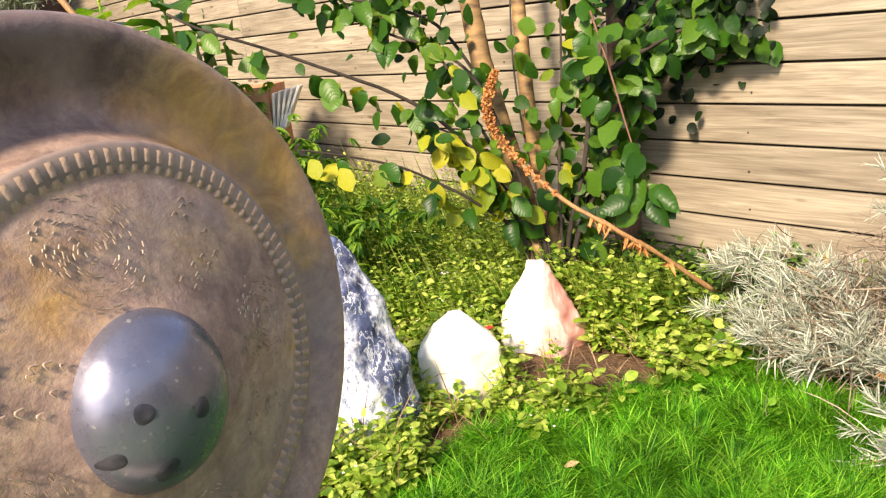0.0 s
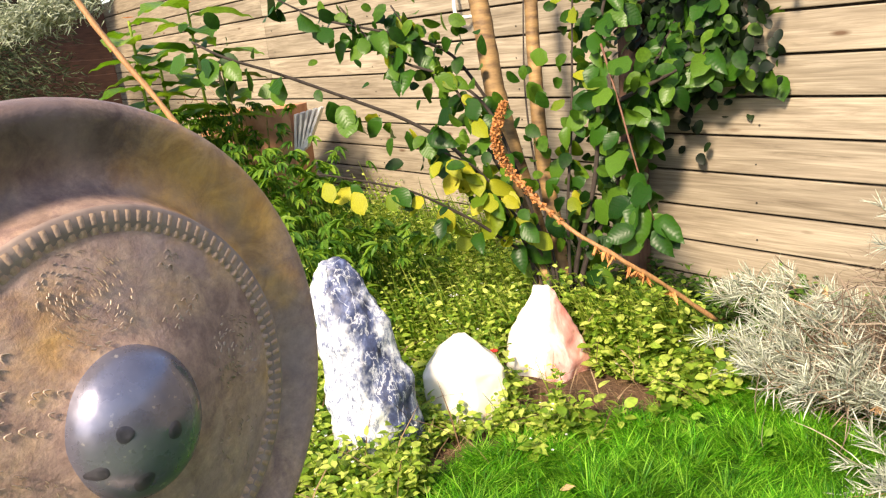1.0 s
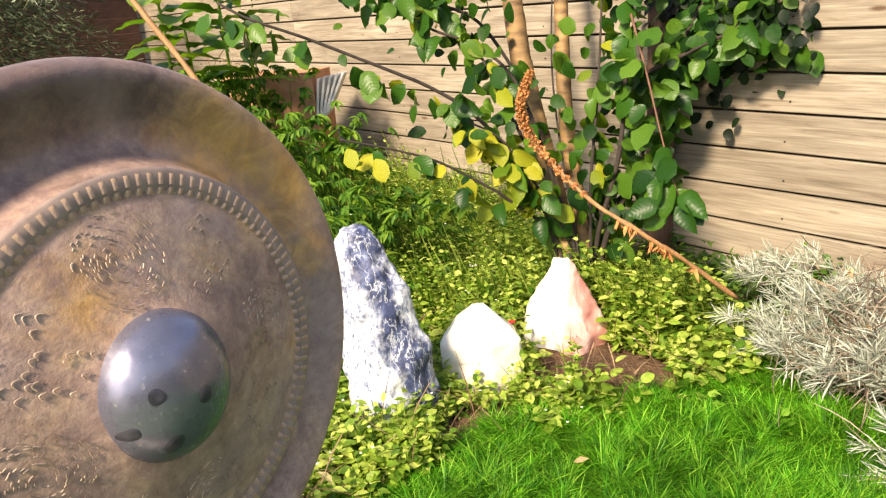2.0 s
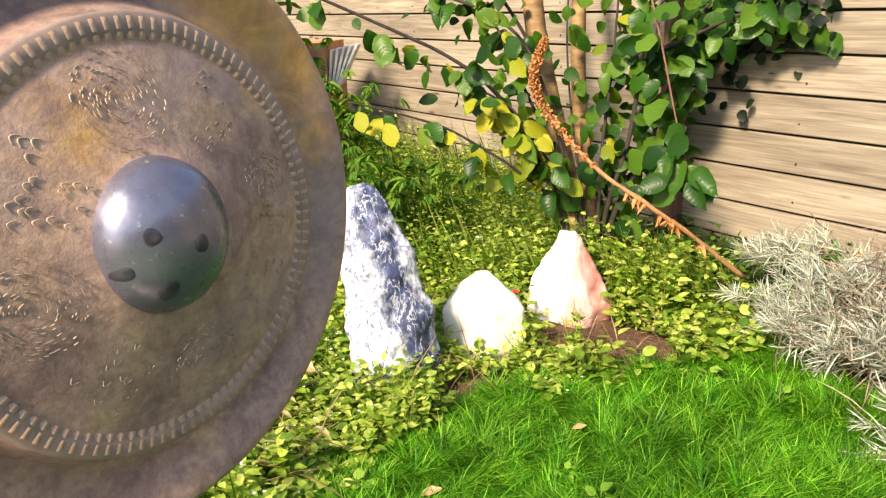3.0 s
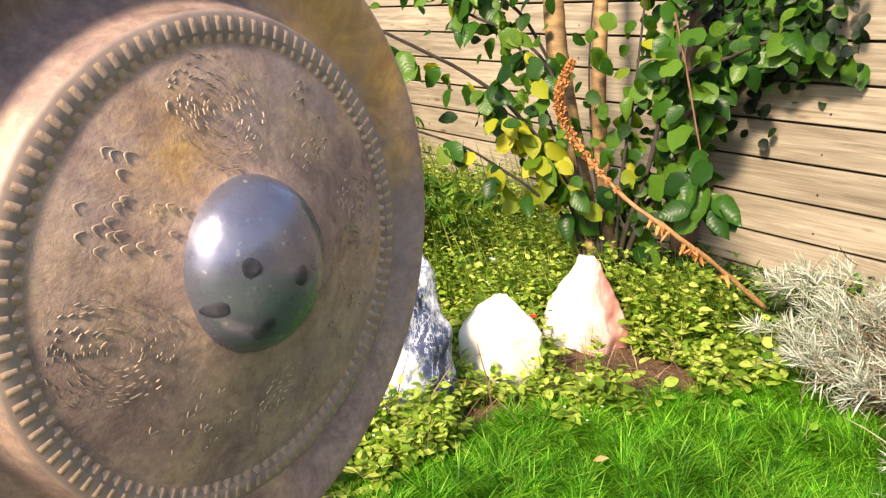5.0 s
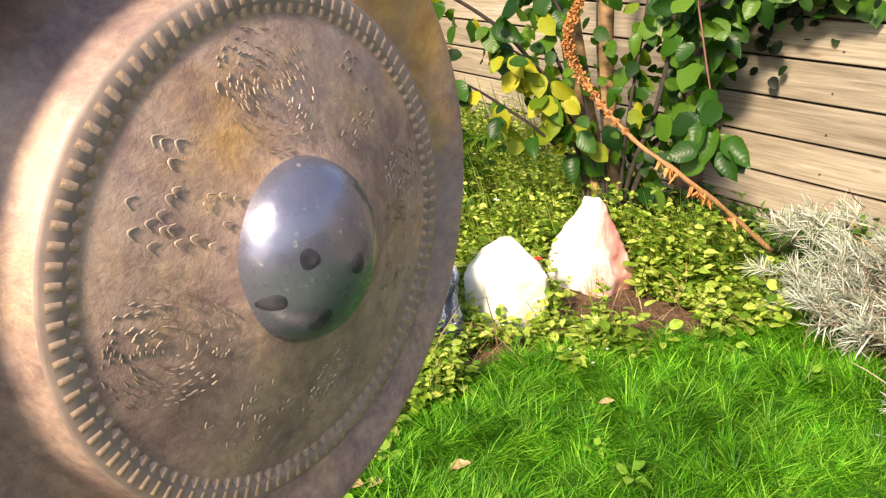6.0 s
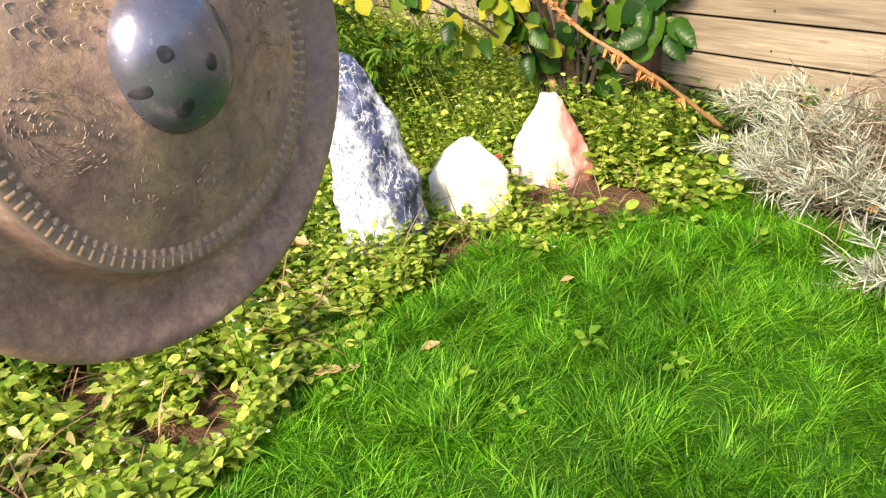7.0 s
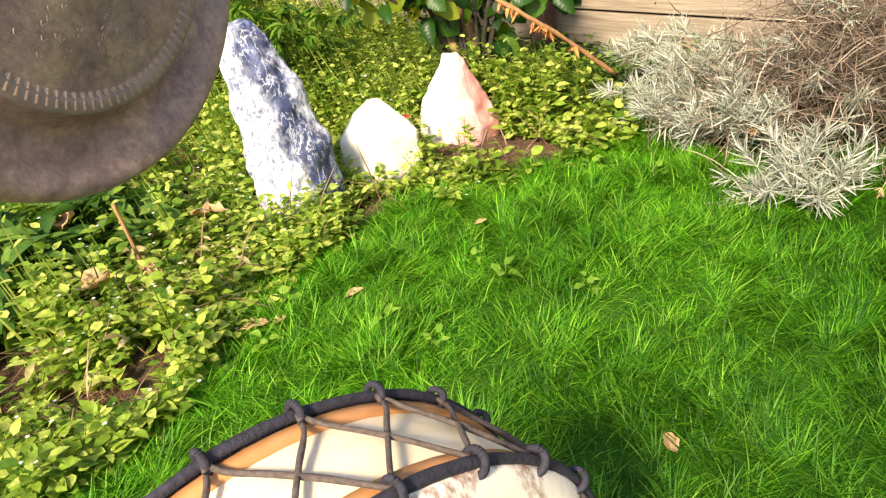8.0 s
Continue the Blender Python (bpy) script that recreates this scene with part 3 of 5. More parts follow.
def build_bed():
    # strip along the lawn: small yellow-green weeds in flower
    n = 2700
    y = rng.uniform(-1.0, 0.62, n)
    x = lawn_edge(y) + 0.03 - rng.uniform(0, 1, n) ** 1.3 * (0.85 + 0.3 * (y < -0.1))
    gaps = np.array([noise.noise(Vector((a * 7, c * 7, 5.0))) for a, c in zip(x, y)])
    ok = keep_off_stones(x, y) & ~in_bare(x, y) & (gaps + rng.uniform(-0.2, 0.5, n) > -0.05)
    x, y = x[ok], y[ok]
    lump = np.array([noise.noise(Vector((a * 5, c * 5, 2.0))) for a, c in zip(x, y)])
    h = np.clip(rng.normal(0.105, 0.045, len(x)) * (1 + 0.9 * lump), 0.015, 0.24) * np.where(y > 0.28, 0.62, 1.0) * np.clip(0.55 + 1.6 * (lawn_edge(y) - x), 0.5, 1.25)
    plants("flowering_weeds", x, y, h, 0.034, 12, WEED, "yellow-green leafy weeds with tiny white flowers beside the lawn", flowers=420, flower_mat=FLOWER)
    # between and behind the stones
    n = 3700
    y = rng.uniform(0.25, 1.42, n)
    x = rng.uniform(-2.0, 0.6, n)
    shade = (y > 1.13 + 0.08 * np.sin(x * 7)) & (x > -0.6)
    ok = (x < lawn_edge(y) - 0.02) & keep_off_stones(x, y) & ~in_bare(x, y) & ~shade
    x, y = x[ok], y[ok]
    lump = np.array([noise.noise(Vector((a * 4, c * 4, 7.0))) for a, c in zip(x, y)])
    h = np.clip(rng.normal(0.11, 0.045, len(x)) * (1 + 0.9 * lump), 0.02, 0.28) * np.clip(1.15 - 0.9 * (x + 0.2), 0.45, 1.4)
    plants("bed_weeds", x, y, h, 0.025, 17, WEED, "dense bright green leafy weeds filling the flower bed", flowers=260, flower_mat=FLOWER)
    # dead stems lying among the weeds
    n = 130
    y = rng.uniform(-0.95, -0.02, n)
    x = lawn_edge(y) - 0.05 - rng.uniform(0, 0.65, n)
    w = np.concatenate([rng.normal(0, 1, (n, 2)), rng.normal(0.0, 0.2, (n, 1))], 1)
    ob = scatter("wilted_leaves", WAVY, np.stack([x, y, rng.uniform(0.05, 0.13, n)], 1), w, np.tile([0.0, 0.0, 1.0], (n, 1)) + rng.normal(0, 0.5, (n, 3)), rng.uniform(0.018, 0.046, n), WILTED)
    tagged(ob, "pale wilted leaves lying among the green weeds", "wilted leaves", kind="stuff")
    n = 700
    y = rng.uniform(-0.95, 0.9, n)
    x = lawn_edge(y) - rng.uniform(0, 0.8, n)
    w = np.concatenate([rng.normal(0, 1, (n, 2)), rng.normal(0.2, 0.3, (n, 1))], 1)
    ob = scatter("dead_stems", NEEDLE, np.stack([x, y, rng.uniform(0.01, 0.10, n)], 1), w, np.tile([0.0, 0.0, 1.0], (n, 1)), rng.uniform(0.06, 0.16, n), STRAW, np.full(n, 0.25))
    tagged(ob, "thin dry brown stems lying among the weeds", "dry stems", kind="stuff")
    # darker, larger leaved herbs by the fence and under the bush
    n = 760
    y = rng.uniform(0.45, 1.40, n)
    x = rng.uniform(-0.35, 0.95, n)
    ok = (x < lawn_edge(y) + 0.02) & ~in_bare(x, y) & (x > -0.3 + 0.1 * y) & (y < 1.15) & keep_off_stones(x, y)
    x, y = x[ok], y[ok]
    plants("mint_patch", x, y, rng.uniform(0.03, 0.12, len(x)), 0.036, 8, WEED, "fresh green rounded herb leaves beside the silver bush", template=ROUND)
    # dark-leaved herbs whose colour also carries the shade along the fence foot
    n = 700
    x = rng.uniform(-0.7, 1.3, n)
    y = rng.uniform(1.0, 1.42, n)
    ok = y > 1.10 + 0.08 * np.sin(x * 7)
    x, y = x[ok], y[ok]
    plants("fence_herbs", x, y, rng.uniform(0.05, 0.17, len(x)), 0.036, 10, DARK_WEED, "dark green leafy herbs along the fence foot, also standing in for shade")
    n = 330
    x = rng.uniform(-0.42, 0.32, n)
    y = rng.uniform(0.86, 1.12, n)
    plants("tree_foot_weeds", x, y, rng.uniform(0.10, 0.25, n), 0.034, 12, WEED, "leafy green weeds crowding round the foot of the tree")
    n = 1300
    x = rng.uniform(-3.4, -0.75, n)
    y = rng.uniform(0.05, 1.40, n)
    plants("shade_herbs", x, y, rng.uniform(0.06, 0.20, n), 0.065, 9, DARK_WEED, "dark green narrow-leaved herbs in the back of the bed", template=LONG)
    n = 170
    y = rng.uniform(-0.75, -0.12, n)
    x = rng.uniform(-0.62, -0.06, n)
    plants("comfrey", x, y, rng.uniform(0.11, 0.21, n), 0.115, 7, DARK_WEED, "dark green long-leaved clump in the bed", template=LONG)
    n = 1500
    x = rng.uniform(-4.5, -1.4, n)
    y = rng.uniform(-0.9, 1.40, n)
    plants("far_weeds", x, y, rng.uniform(0.08, 0.3, n), 0.055, 9, WEED, "green weeds at the far end of the bed")


def palmate_plant(name, x, y, z, count, spread):
    """Hand-shaped leaves of narrow leaflets on upright stems."""
    px = x + rng.normal(0, spread, count)
    py = y + rng.normal(0, spread, count)
    pz = np.maximum(z + rng.uniform(-0.30, 0.02, count), 0.03)
    per = 7
    who = np.repeat(np.arange(count), per)
    head = rng.uniform(0, 6.28, count)
    ang = head[who] + np.tile(np.linspace(-1.35, 1.35, per), count)
    ways = np.stack([np.cos(ang), np.sin(ang), rng.normal(-0.15, 0.2, count * per)], 1)
    sizes = np.tile(np.array([0.5, 0.75, 0.95, 1.0, 0.95, 0.75, 0.5]), count) * rng.uniform(0.040, 0.072, count)[who]
    ups = np.tile([0.0, 0.0, 1.0], (count * per, 1)) + rng.normal(0, 0.2, (count * per, 3))
    ob = scatter(name, LONG, np.stack([px, py, pz], 1)[who], ways, ups, sizes, HEMP, np.full(count * per, 0.8))
    tagged(ob, "green bedding plants with hand-shaped narrow leaflets", "bedding plant", kind="stuff")
    stem = scatter("undergrowth", NEEDLE, np.stack([x + (px - x) * 0.3, y + (py - y) * 0.3, np.zeros(count)], 1),
                   np.stack([(px - x) * 0.7, (py - y) * 0.7, pz], 1), np.tile([1.0, 0.2, 0.0], (count, 1)), 0.9 * np.sqrt(pz ** 2 + ((px - x) * 0.7) ** 2 + ((py - y) * 0.7) ** 2), DARK_WEED, np.full(count, 0.12))
    part("undergrowth", stem, parent=ob)
    return ob


# ---- stones ----
def stone(name, sections, material, place, turn, label, rough=0.006, seed=0.0, cuts=3, size=(1, 1, 1)):
    """A standing stone out of stacked outlines (height, centre x, centre y, half widths, corner shape), hewn and uneven."""
    bm = bmesh.new()
    rings = []
    for z, outline in sections:
        rings.append([bm.verts.new((x, y, z)) for x, y in outline])
    n = len(rings[0])
    for a, b in zip(rings, rings[1:]):
        for k in range(n):
            bm.faces.new((a[k], a[(k + 1) % n], b[(k + 1) % n], b[k]))
    bm.faces.new(rings[0][::-1])
    bm.faces.new(rings[-1])
    for _ in range(cuts):
        bmesh.ops.subdivide_edges(bm, edges=bm.edges[:], cuts=1, use_grid_fill=True, smooth=0.0)
    bmesh.ops.triangulate(bm, faces=bm.faces[:])
    bmesh.ops.smooth_vert(bm, verts=bm.verts[:], factor=0.25, use_axis_x=True, use_axis_y=True, use_axis_z=True)
    bmesh.ops.scale(bm, vec=size, verts=bm.verts[:])
    bm.normal_update()
    off = Vector((seed, seed * 2, seed * 3))
    for v in bm.verts:
        d = noise.fractal(v.co * 14 + off, 1.0, 2.0, 4) * rough + noise.noise(v.co * 60 + off) * rough * 0.35
        v.co += v.normal * d
    for f in bm.faces:
        f.smooth = True
    ob = part(name, bm, material)
    ob.matrix_world = pose(*place, 0, 0, turn)
    return tagged(ob, label, "stone", "standing stones")


def build_stones():
    # x runs across the view, y away from it
    stone("sodalite_stone", [
        (-0.03, [(-0.075, -0.03), (-0.01, -0.065), (0.055, -0.05), (0.10, -0.01), (0.085, 0.055), (-0.05, 0.06)]),
        (0.06, [(-0.075, -0.03), (-0.01, -0.062), (0.055, -0.045), (0.095, -0.01), (0.08, 0.05), (-0.055, 0.055)]),
        (0.16, [(-0.082, -0.02), (-0.02, -0.055), (0.04, -0.04), (0.073, -0.01), (0.06, 0.045), (-0.06, 0.05)]),
        (0.25, [(-0.085, -0.01), (-0.04, -0.04), (0.012, -0.03), (0.045, 0.0), (0.03, 0.04), (-0.06, 0.045)]),
        (0.315, [(-0.078, 0.0), (-0.048, -0.022), (-0.012, -0.016), (0.02, 0.01), (0.005, 0.035), (-0.06, 0.035)]),
        (0.36, [(-0.062, 0.008), (-0.050, -0.004), (-0.034, 0.0), (-0.018, 0.014), (-0.028, 0.026), (-0.054, 0.024)]),
    ], SODALITE, (0.035, 0.193, 0), 52, "tall pointed blue and white veined standing stone", 0.012, 3.0, size=(1.23, 1.3, 1.315))
    stone("quartz_stone", [
        (-0.03, [(-0.062, -0.03), (0.015, -0.055), (0.068, -0.02), (0.06, 0.045), (-0.01, 0.06), (-0.06, 0.03)]),
        (0.05, [(-0.065, -0.03), (0.015, -0.055), (0.070, -0.02), (0.062, 0.045), (-0.01, 0.06), (-0.062, 0.03)]),
        (0.105, [(-0.066, -0.028), (0.012, -0.05), (0.068, -0.018), (0.06, 0.04), (-0.01, 0.055), (-0.06, 0.028)]),
        (0.15, [(-0.036, -0.016), (0.006, -0.028), (0.034, -0.008), (0.028, 0.022), (-0.008, 0.03), (-0.034, 0.016)]),
        (0.176, [(-0.010, -0.002), (0.002, -0.008), (0.012, 0.0), (0.009, 0.008), (0.0, 0.010), (-0.009, 0.006)]),
    ], QUARTZ, (0.053, 0.450, 0), 52, "milky white polished quartz point standing in the weeds", 0.004, 7.0, size=(1.50, 1.38, 1.235))
    stone("rose_quartz_stone", [
        (-0.03, [(-0.082, -0.02), (0.015, -0.075), (0.085, -0.01), (0.075, 0.05), (0.0, 0.07), (-0.075, 0.04)]),
        (0.05, [(-0.082, -0.015), (0.020, -0.065), (0.088, -0.005), (0.075, 0.05), (0.0, 0.07), (-0.075, 0.04)]),
        (0.10, [(-0.068, -0.005), (0.018, -0.045), (0.070, 0.0), (0.06, 0.045), (0.0, 0.06), (-0.062, 0.035)]),
        (0.16, [(-0.048, 0.005), (0.008, -0.026), (0.044, 0.005), (0.038, 0.04), (0.0, 0.048), (-0.04, 0.035)]),
        (0.222, [(-0.013, 0.014), (0.003, 0.004), (0.014, 0.014), (0.012, 0.026), (0.0, 0.030), (-0.011, 0.025)]),
    ], ROSE, (0.053, 0.750, 0), 52, "pointed pink and white rose quartz boulder", 0.008, 11.0, size=(1.40, 1.25, 1.105))


# ---- gong ----
def build_gong():
    centre, facing = Vector((0.9927, -0.5335, 0.7549)), Vector((0.9399, 0.3407, 0.0237))
    turn = facing.to_track_quat("Z", "Y").to_matrix().to_4x4()
    m = Matrix.Translation(centre) @ turn
    gong = empty("gong")
    gong.matrix_world = m
    tagged(gong, "round bossed bronze gong with brown patina and embossed rings", "gong")
    R = 0.1508
    prof = [(0.0200, 0.0335), (0.0375, 0.0305), (0.0400, 0.0290), (0.0480, 0.0262), (0.060, 0.0232), (0.074, 0.0200), (0.086, 0.0172), (0.0910, 0.0152), (0.0930, 0.0166), (0.1005, 0.0162),
            (0.1016, 0.0150), (0.1028, 0.0118), (0.1044, 0.0060), (0.1064, 0.0010), (0.1092, -0.0034), (0.1135, -0.0056), (0.1190, -0.0054), (0.1270, -0.0024), (0.1340, 0.0012), (0.1400, 0.0038), (0.1443, 0.0048), (0.1480, 0.0030), (0.1501, -0.0022), (R, -0.0105),
            (R - 0.0005, -0.016), (R - 0.003, -0.032), (R - 0.008, -0.052), (R - 0.011, -0.052), (R - 0.006, -0.030), (R - 0.006, -0.016), (0.143, -0.006), (0.137, -0.0085), (0.127, -0.0130), (0.116, -0.0140), (0.106, -0.009), (0.098, 0.004), (0.09, 0.011), (0.033, 0.024)]
    v, f = lathe(prof, 128, 0.004)
    plate = part("gong_plate", mesh_object("gong_plate", v, f, BRONZE), parent=gong)
    # darker tone between the teeth: the notches' shade is put into the colour
    plate.data.materials.append(GROOVE)
    for poly in plate.data.polygons:
        if poly.center.z > 0.012 and 0.0905 < math.hypot(poly.center.x, poly.center.y) < 0.1015:
            poly.material_index = 1
    prof = [(0.0368, 0.0255), (0.0362, 0.0310), (0.0352, 0.0350), (0.0333, 0.0392), (0.0300, 0.0434), (0.0246, 0.0474), (0.0174, 0.0504), (0.009, 0.0522), (0.0004, 0.0528)]
    v, f = lathe(prof, 64, 0.01)
    boss = part("boss", mesh_object("boss", v, f, BOSS), parent=gong, label="dark polished raised boss")
    boss.location = (-0.0065, 0.006, -0.002)
    boss.scale = (0.90, 0.98, 1)
    # dark worn spots on the boss, each a thin cap that follows its dome
    def dome(rho):
        return float(np.interp(rho, [r for r, _ in prof[::-1]], [z for _, z in prof[::-1]]))

    for sx, sy, size in ((-0.0190, 0.0065, 0.0046), (0.0045, -0.0025, 0.0050), (-0.0305, -0.0080, 0.0036), (-0.0140, -0.0195, 0.0056)):
        vs, fs = [], []
        for ring in range(4):
            for k in range(14):
                t = 2 * math.pi * k / 14
                q = size * (1 - ring / 3.001) * (1 + 0.06 * math.sin(3 * t + sx * 900))
                x, y = sx + q * math.cos(t), sy + q * math.sin(t)
                rho = min(math.hypot(x, y), 0.0360)
                vs.append((x, y, dome(rho) + (0.0004 if ring else -0.0003)))
        for ring in range(3):
            for k in range(14):
                c, d = ring * 14 + k, ring * 14 + (k + 1) % 14
                fs.append((c, d, d + 14, c + 14))
        part("worn_spot", mesh_object("worn_spot", vs, fs, TARNISH), parent=boss, label="dark worn spot")
    # the toothed ring
    hw, first = 0.0024, None
    verts = [(x, q, z) for x, w, z in ((0.0880, hw, 0.0150), (0.1010, hw, 0.0140), (0.0905, hw * 0.45, 0.0165), (0.0990, hw * 0.55, 0.0166)) for q in (-w, w)]
    faces = [(4, 5, 7, 6), (0, 4, 6, 2), (5, 1, 3, 7), (1, 5, 4, 0), (2, 6, 7, 3)]
    for k in range(104):
        if first is None:
            ob = first = mesh_object("tooth", verts, faces, BRONZE)
        else:
            ob = new("tooth", first.data)
        ob.parent = gong
        ob.rotation_euler = (0, 0, 2 * math.pi * k / 104)

    def face(rho):
        return 0.0305 - (rho - 0.0375) * 0.272

    def ridges(name, arcs):
        """Thin raised strokes on the face, each a run of points, in a brass tone of their own."""
        vs, fs = [], []
        for run, half, high in arcs:
            b, n = len(vs), len(run)
            for i, (x, y) in enumerate(run):
                x0, y0 = run[max(i - 1, 0)]
                x1, y1 = run[min(i + 1, n - 1)]
                q = math.hypot(x1 - x0, y1 - y0) or 1.0
                nx, ny = -(y1 - y0) / q, (x1 - x0) / q
                taper = math.sin(math.pi * (i + 0.6) / (n + 0.2))
                z = face(math.hypot(x, y))
                for side, lift in ((-1, -0.0004), (0, high * taper), (1, -0.0004)):
                    vs.append((x + nx * half * side, y + ny * half * side, z + lift))
            for i in range(n - 1):
                for k in (0, 1):
                    c = b + 3 * i + k
                    fs.append((c, c + 1, c + 4, c + 3))
        ob = part(name, mesh_object(name, vs, fs, CREST), parent=gong)
        ob["kind"] = "stuff"

    # four medallions of broken rings, and four fans of small arcs between them
    for k in range(4):
        a = math.radians(8 + 90 * k)
        cx, cy = 0.066 * math.cos(a), 0.066 * math.sin(a)
        arcs = []
        for r in (0.0030, 0.0050, 0.0070, 0.0090, 0.0110, 0.0130, 0.0150, 0.0170, 0.0190, 0.0210):
            count = int(2 * math.pi * r / 0.0026)
            for i in range(count):
                if rng.uniform() < 0.55:
                    continue
                t0 = 2 * math.pi * i / count + rng.normal(0, 0.1)
                span = rng.uniform(0.0012, 0.0024) / r
                off = rng.normal(0, 0.0009)
                arcs.append(([(cx + (r + off) * math.cos(t), cy + (r + off + 0.0005 * (t - t0) / span) * math.sin(t)) for t in np.linspace(t0, t0 + span, 4)], rng.uniform(0.0002, 0.0004), rng.uniform(0.0001, 0.0003)))
        ridges("embossed_medallion", arcs)
        b = math.radians(53 + 90 * k)
        arcs = []
        for row in range(7):
            for i in range(9):
                if rng.uniform() < 0.68:
                    continue
                r0 = 0.047 + 0.0042 * i + rng.normal(0, 0.0012)
                t0 = b + (row - 3) * 0.062 + rng.normal(0, 0.035)
                run = [((r0 + 0.0022 * math.sin(u * math.pi)) * math.cos(t0 + 0.055 * u), (r0 + 0.0022 * math.sin(u * math.pi)) * math.sin(t0 + 0.055 * u)) for u in np.linspace(0, 1, 6)]
                arcs.append((run, rng.uniform(0.0002, 0.0004), rng.uniform(0.0001, 0.00035)))
        ridges("embossed_swirl", arcs)
    stand = empty("gong_stand", (1.09, -0.86, 0))
    tagged(stand, "plain wooden post whose arm carries the gong", "stand")
    part("post", tube_object("post", [(0, 0, 0), (0, 0, 0.4), (0, 0, 0.80)], [0.016, 0.016, 0.015], CANE, 10, 0.05), parent=stand)
    back = centre - facing * 0.006 - Vector((1.09, -0.86, 0))
    part("arm", tube_object("arm", [(0, 0, 0.757), tuple(Vector((0, 0, 0.757)).lerp(back, 0.5) - facing * 0.04), tuple(back + facing * 0.012)], [0.010, 0.010, 0.010], CANE, 8, 0.05), parent=stand)
    return gong


# ---- drum ----
def build_drum():
    drum = empty("drum")
    drum.matrix_world = pose(1.128, -0.594, 0.252, 0, 0, -4.0) @ pose(0, 0, 0, 0, 89.0, 0)
    tagged(drum, "round wooden rope-laced drum with skin heads standing on the grass", "drum")
    r, depth = 0.225, 0.082
    v, f = lathe([(r, 0.0), (r + 0.003, depth * 0.5), (r, depth), (r - 0.010, depth), (r - 0.010, 0.0), (r, 0.0)], 72)
    part("shell", mesh_object("shell", v, f, SHELL), parent=drum, label="pale wooden drum shell")
    for z in (0.004, depth - 0.006):
        v, f = lathe([(r + 0.001, z - 0.006), (r + 0.005, z - 0.005), (r + 0.005, z + 0.005), (r + 0.001, z + 0.006)], 72)
        part("hoop", mesh_object("hoop", v, f, HOOP), parent=drum, label="reddish brown wooden hoop")
    for z, rr in ((-0.006, r + 0.007), (depth + 0.006, r + 0.007)):
        ring = [(rr * math.cos(a), rr * math.sin(a), z) for a in np.linspace(0, 2 * math.pi, 49)]
        part("rope_ring", tube_object("rope_ring", ring, [0.0040] * 49, ROPE, 8, 0.25), parent=drum, label="thick black rope ring")
    for z0, z1 in ((-0.006, -0.016), (depth + 0.006, depth + 0.018)):
        v, f = lathe([(r + 0.006, z0), (r + 0.003, z0 + (z1 - z0) * 0.5), (r - 0.012, z1), (r * 0.6, z1 + (z1 - z0) * 0.15), (0.001, z1 + (z1 - z0) * 0.2)], 72)
        part("skin_head", mesh_object("skin_head", v, f, SKIN), parent=drum, label="pale goat skin head with brown hair marks")
    count = 24
    for k in range(count):
        a = 2 * math.pi * k / count + 0.013
        for way in (1, -1):
            b = a + way * 2 * math.pi / count
            pts = [((r + 0.0085) * math.cos(a + (b - a) * q), (r + 0.0085) * math.sin(a + (b - a) * q), -0.004 + (depth + 0.008) * s) for s, q in ((0, 0.0), (0.2, 0.11), (0.45, 0.40), (0.72, 0.70), (1, 1))]
            part("lacing", tube_object("lacing", pts, [0.0020] * 5, CORD, 6, 0.2), parent=drum)
        for z in (-0.006, depth + 0.006):
            pts = [((r + 0.007 + 0.0078 * math.cos(t)) * math.cos(a), (r + 0.007 + 0.0078 * math.cos(t)) * math.sin(a), z + 0.0078 * math.sin(t)) for t in np.linspace(0, 2 * math.pi, 9)]
            part("knot", tube_object("knot", pts, [0.0028] * 9, ROPE, 6, 0.2), parent=drum)
    return drum


# ---- tree ----
LEAF_MESHES = []


def leaf_meshes():
    for mat in (TREE_LEAF, YELLOW_LEAF, PALE_LEAF):
        for fold, droop, wide in ((0.16, 0.25, 1.0), (0.38, 0.5, 0.9), (-0.08, 0.15, 1.05)):
            tv, tf = leaf_template([(0, 0.02), (0.08, 0.15 * wide), (0.25, 0.30 * wide), (0.5, 0.36 * wide), (0.75, 0.27 * wide), (0.92, 0.11 * wide), (1, 0.0)], fold, droop)
            tv[:, 2] += 0.045 * np.sin(tv[:, 1] * 9 + tv[:, 0] * 9)
            ob = mesh_object("leaf", tv, tf, mat)
            LEAF_MESHES.append(ob.data)
            bpy.data.objects.remove(ob)


def hang_leaf(parent, place, way, up, size, yellow=False, which=0):
    me = LEAF_MESHES[(which or (3 if yellow else 0)) + rng.integers(0, 3)]
    ob = new("leaf", me)
    y = Vector(way).normalized()
    x = y.cross(Vector(up)).normalized()
    z = x.cross(y)
    ob.matrix_world = Matrix.Translation(place) @ Matrix((x, y, z)).transposed().to_4x4() @ Matrix.Diagonal((size, size, size, 1))
    ob.parent = parent
    return ob


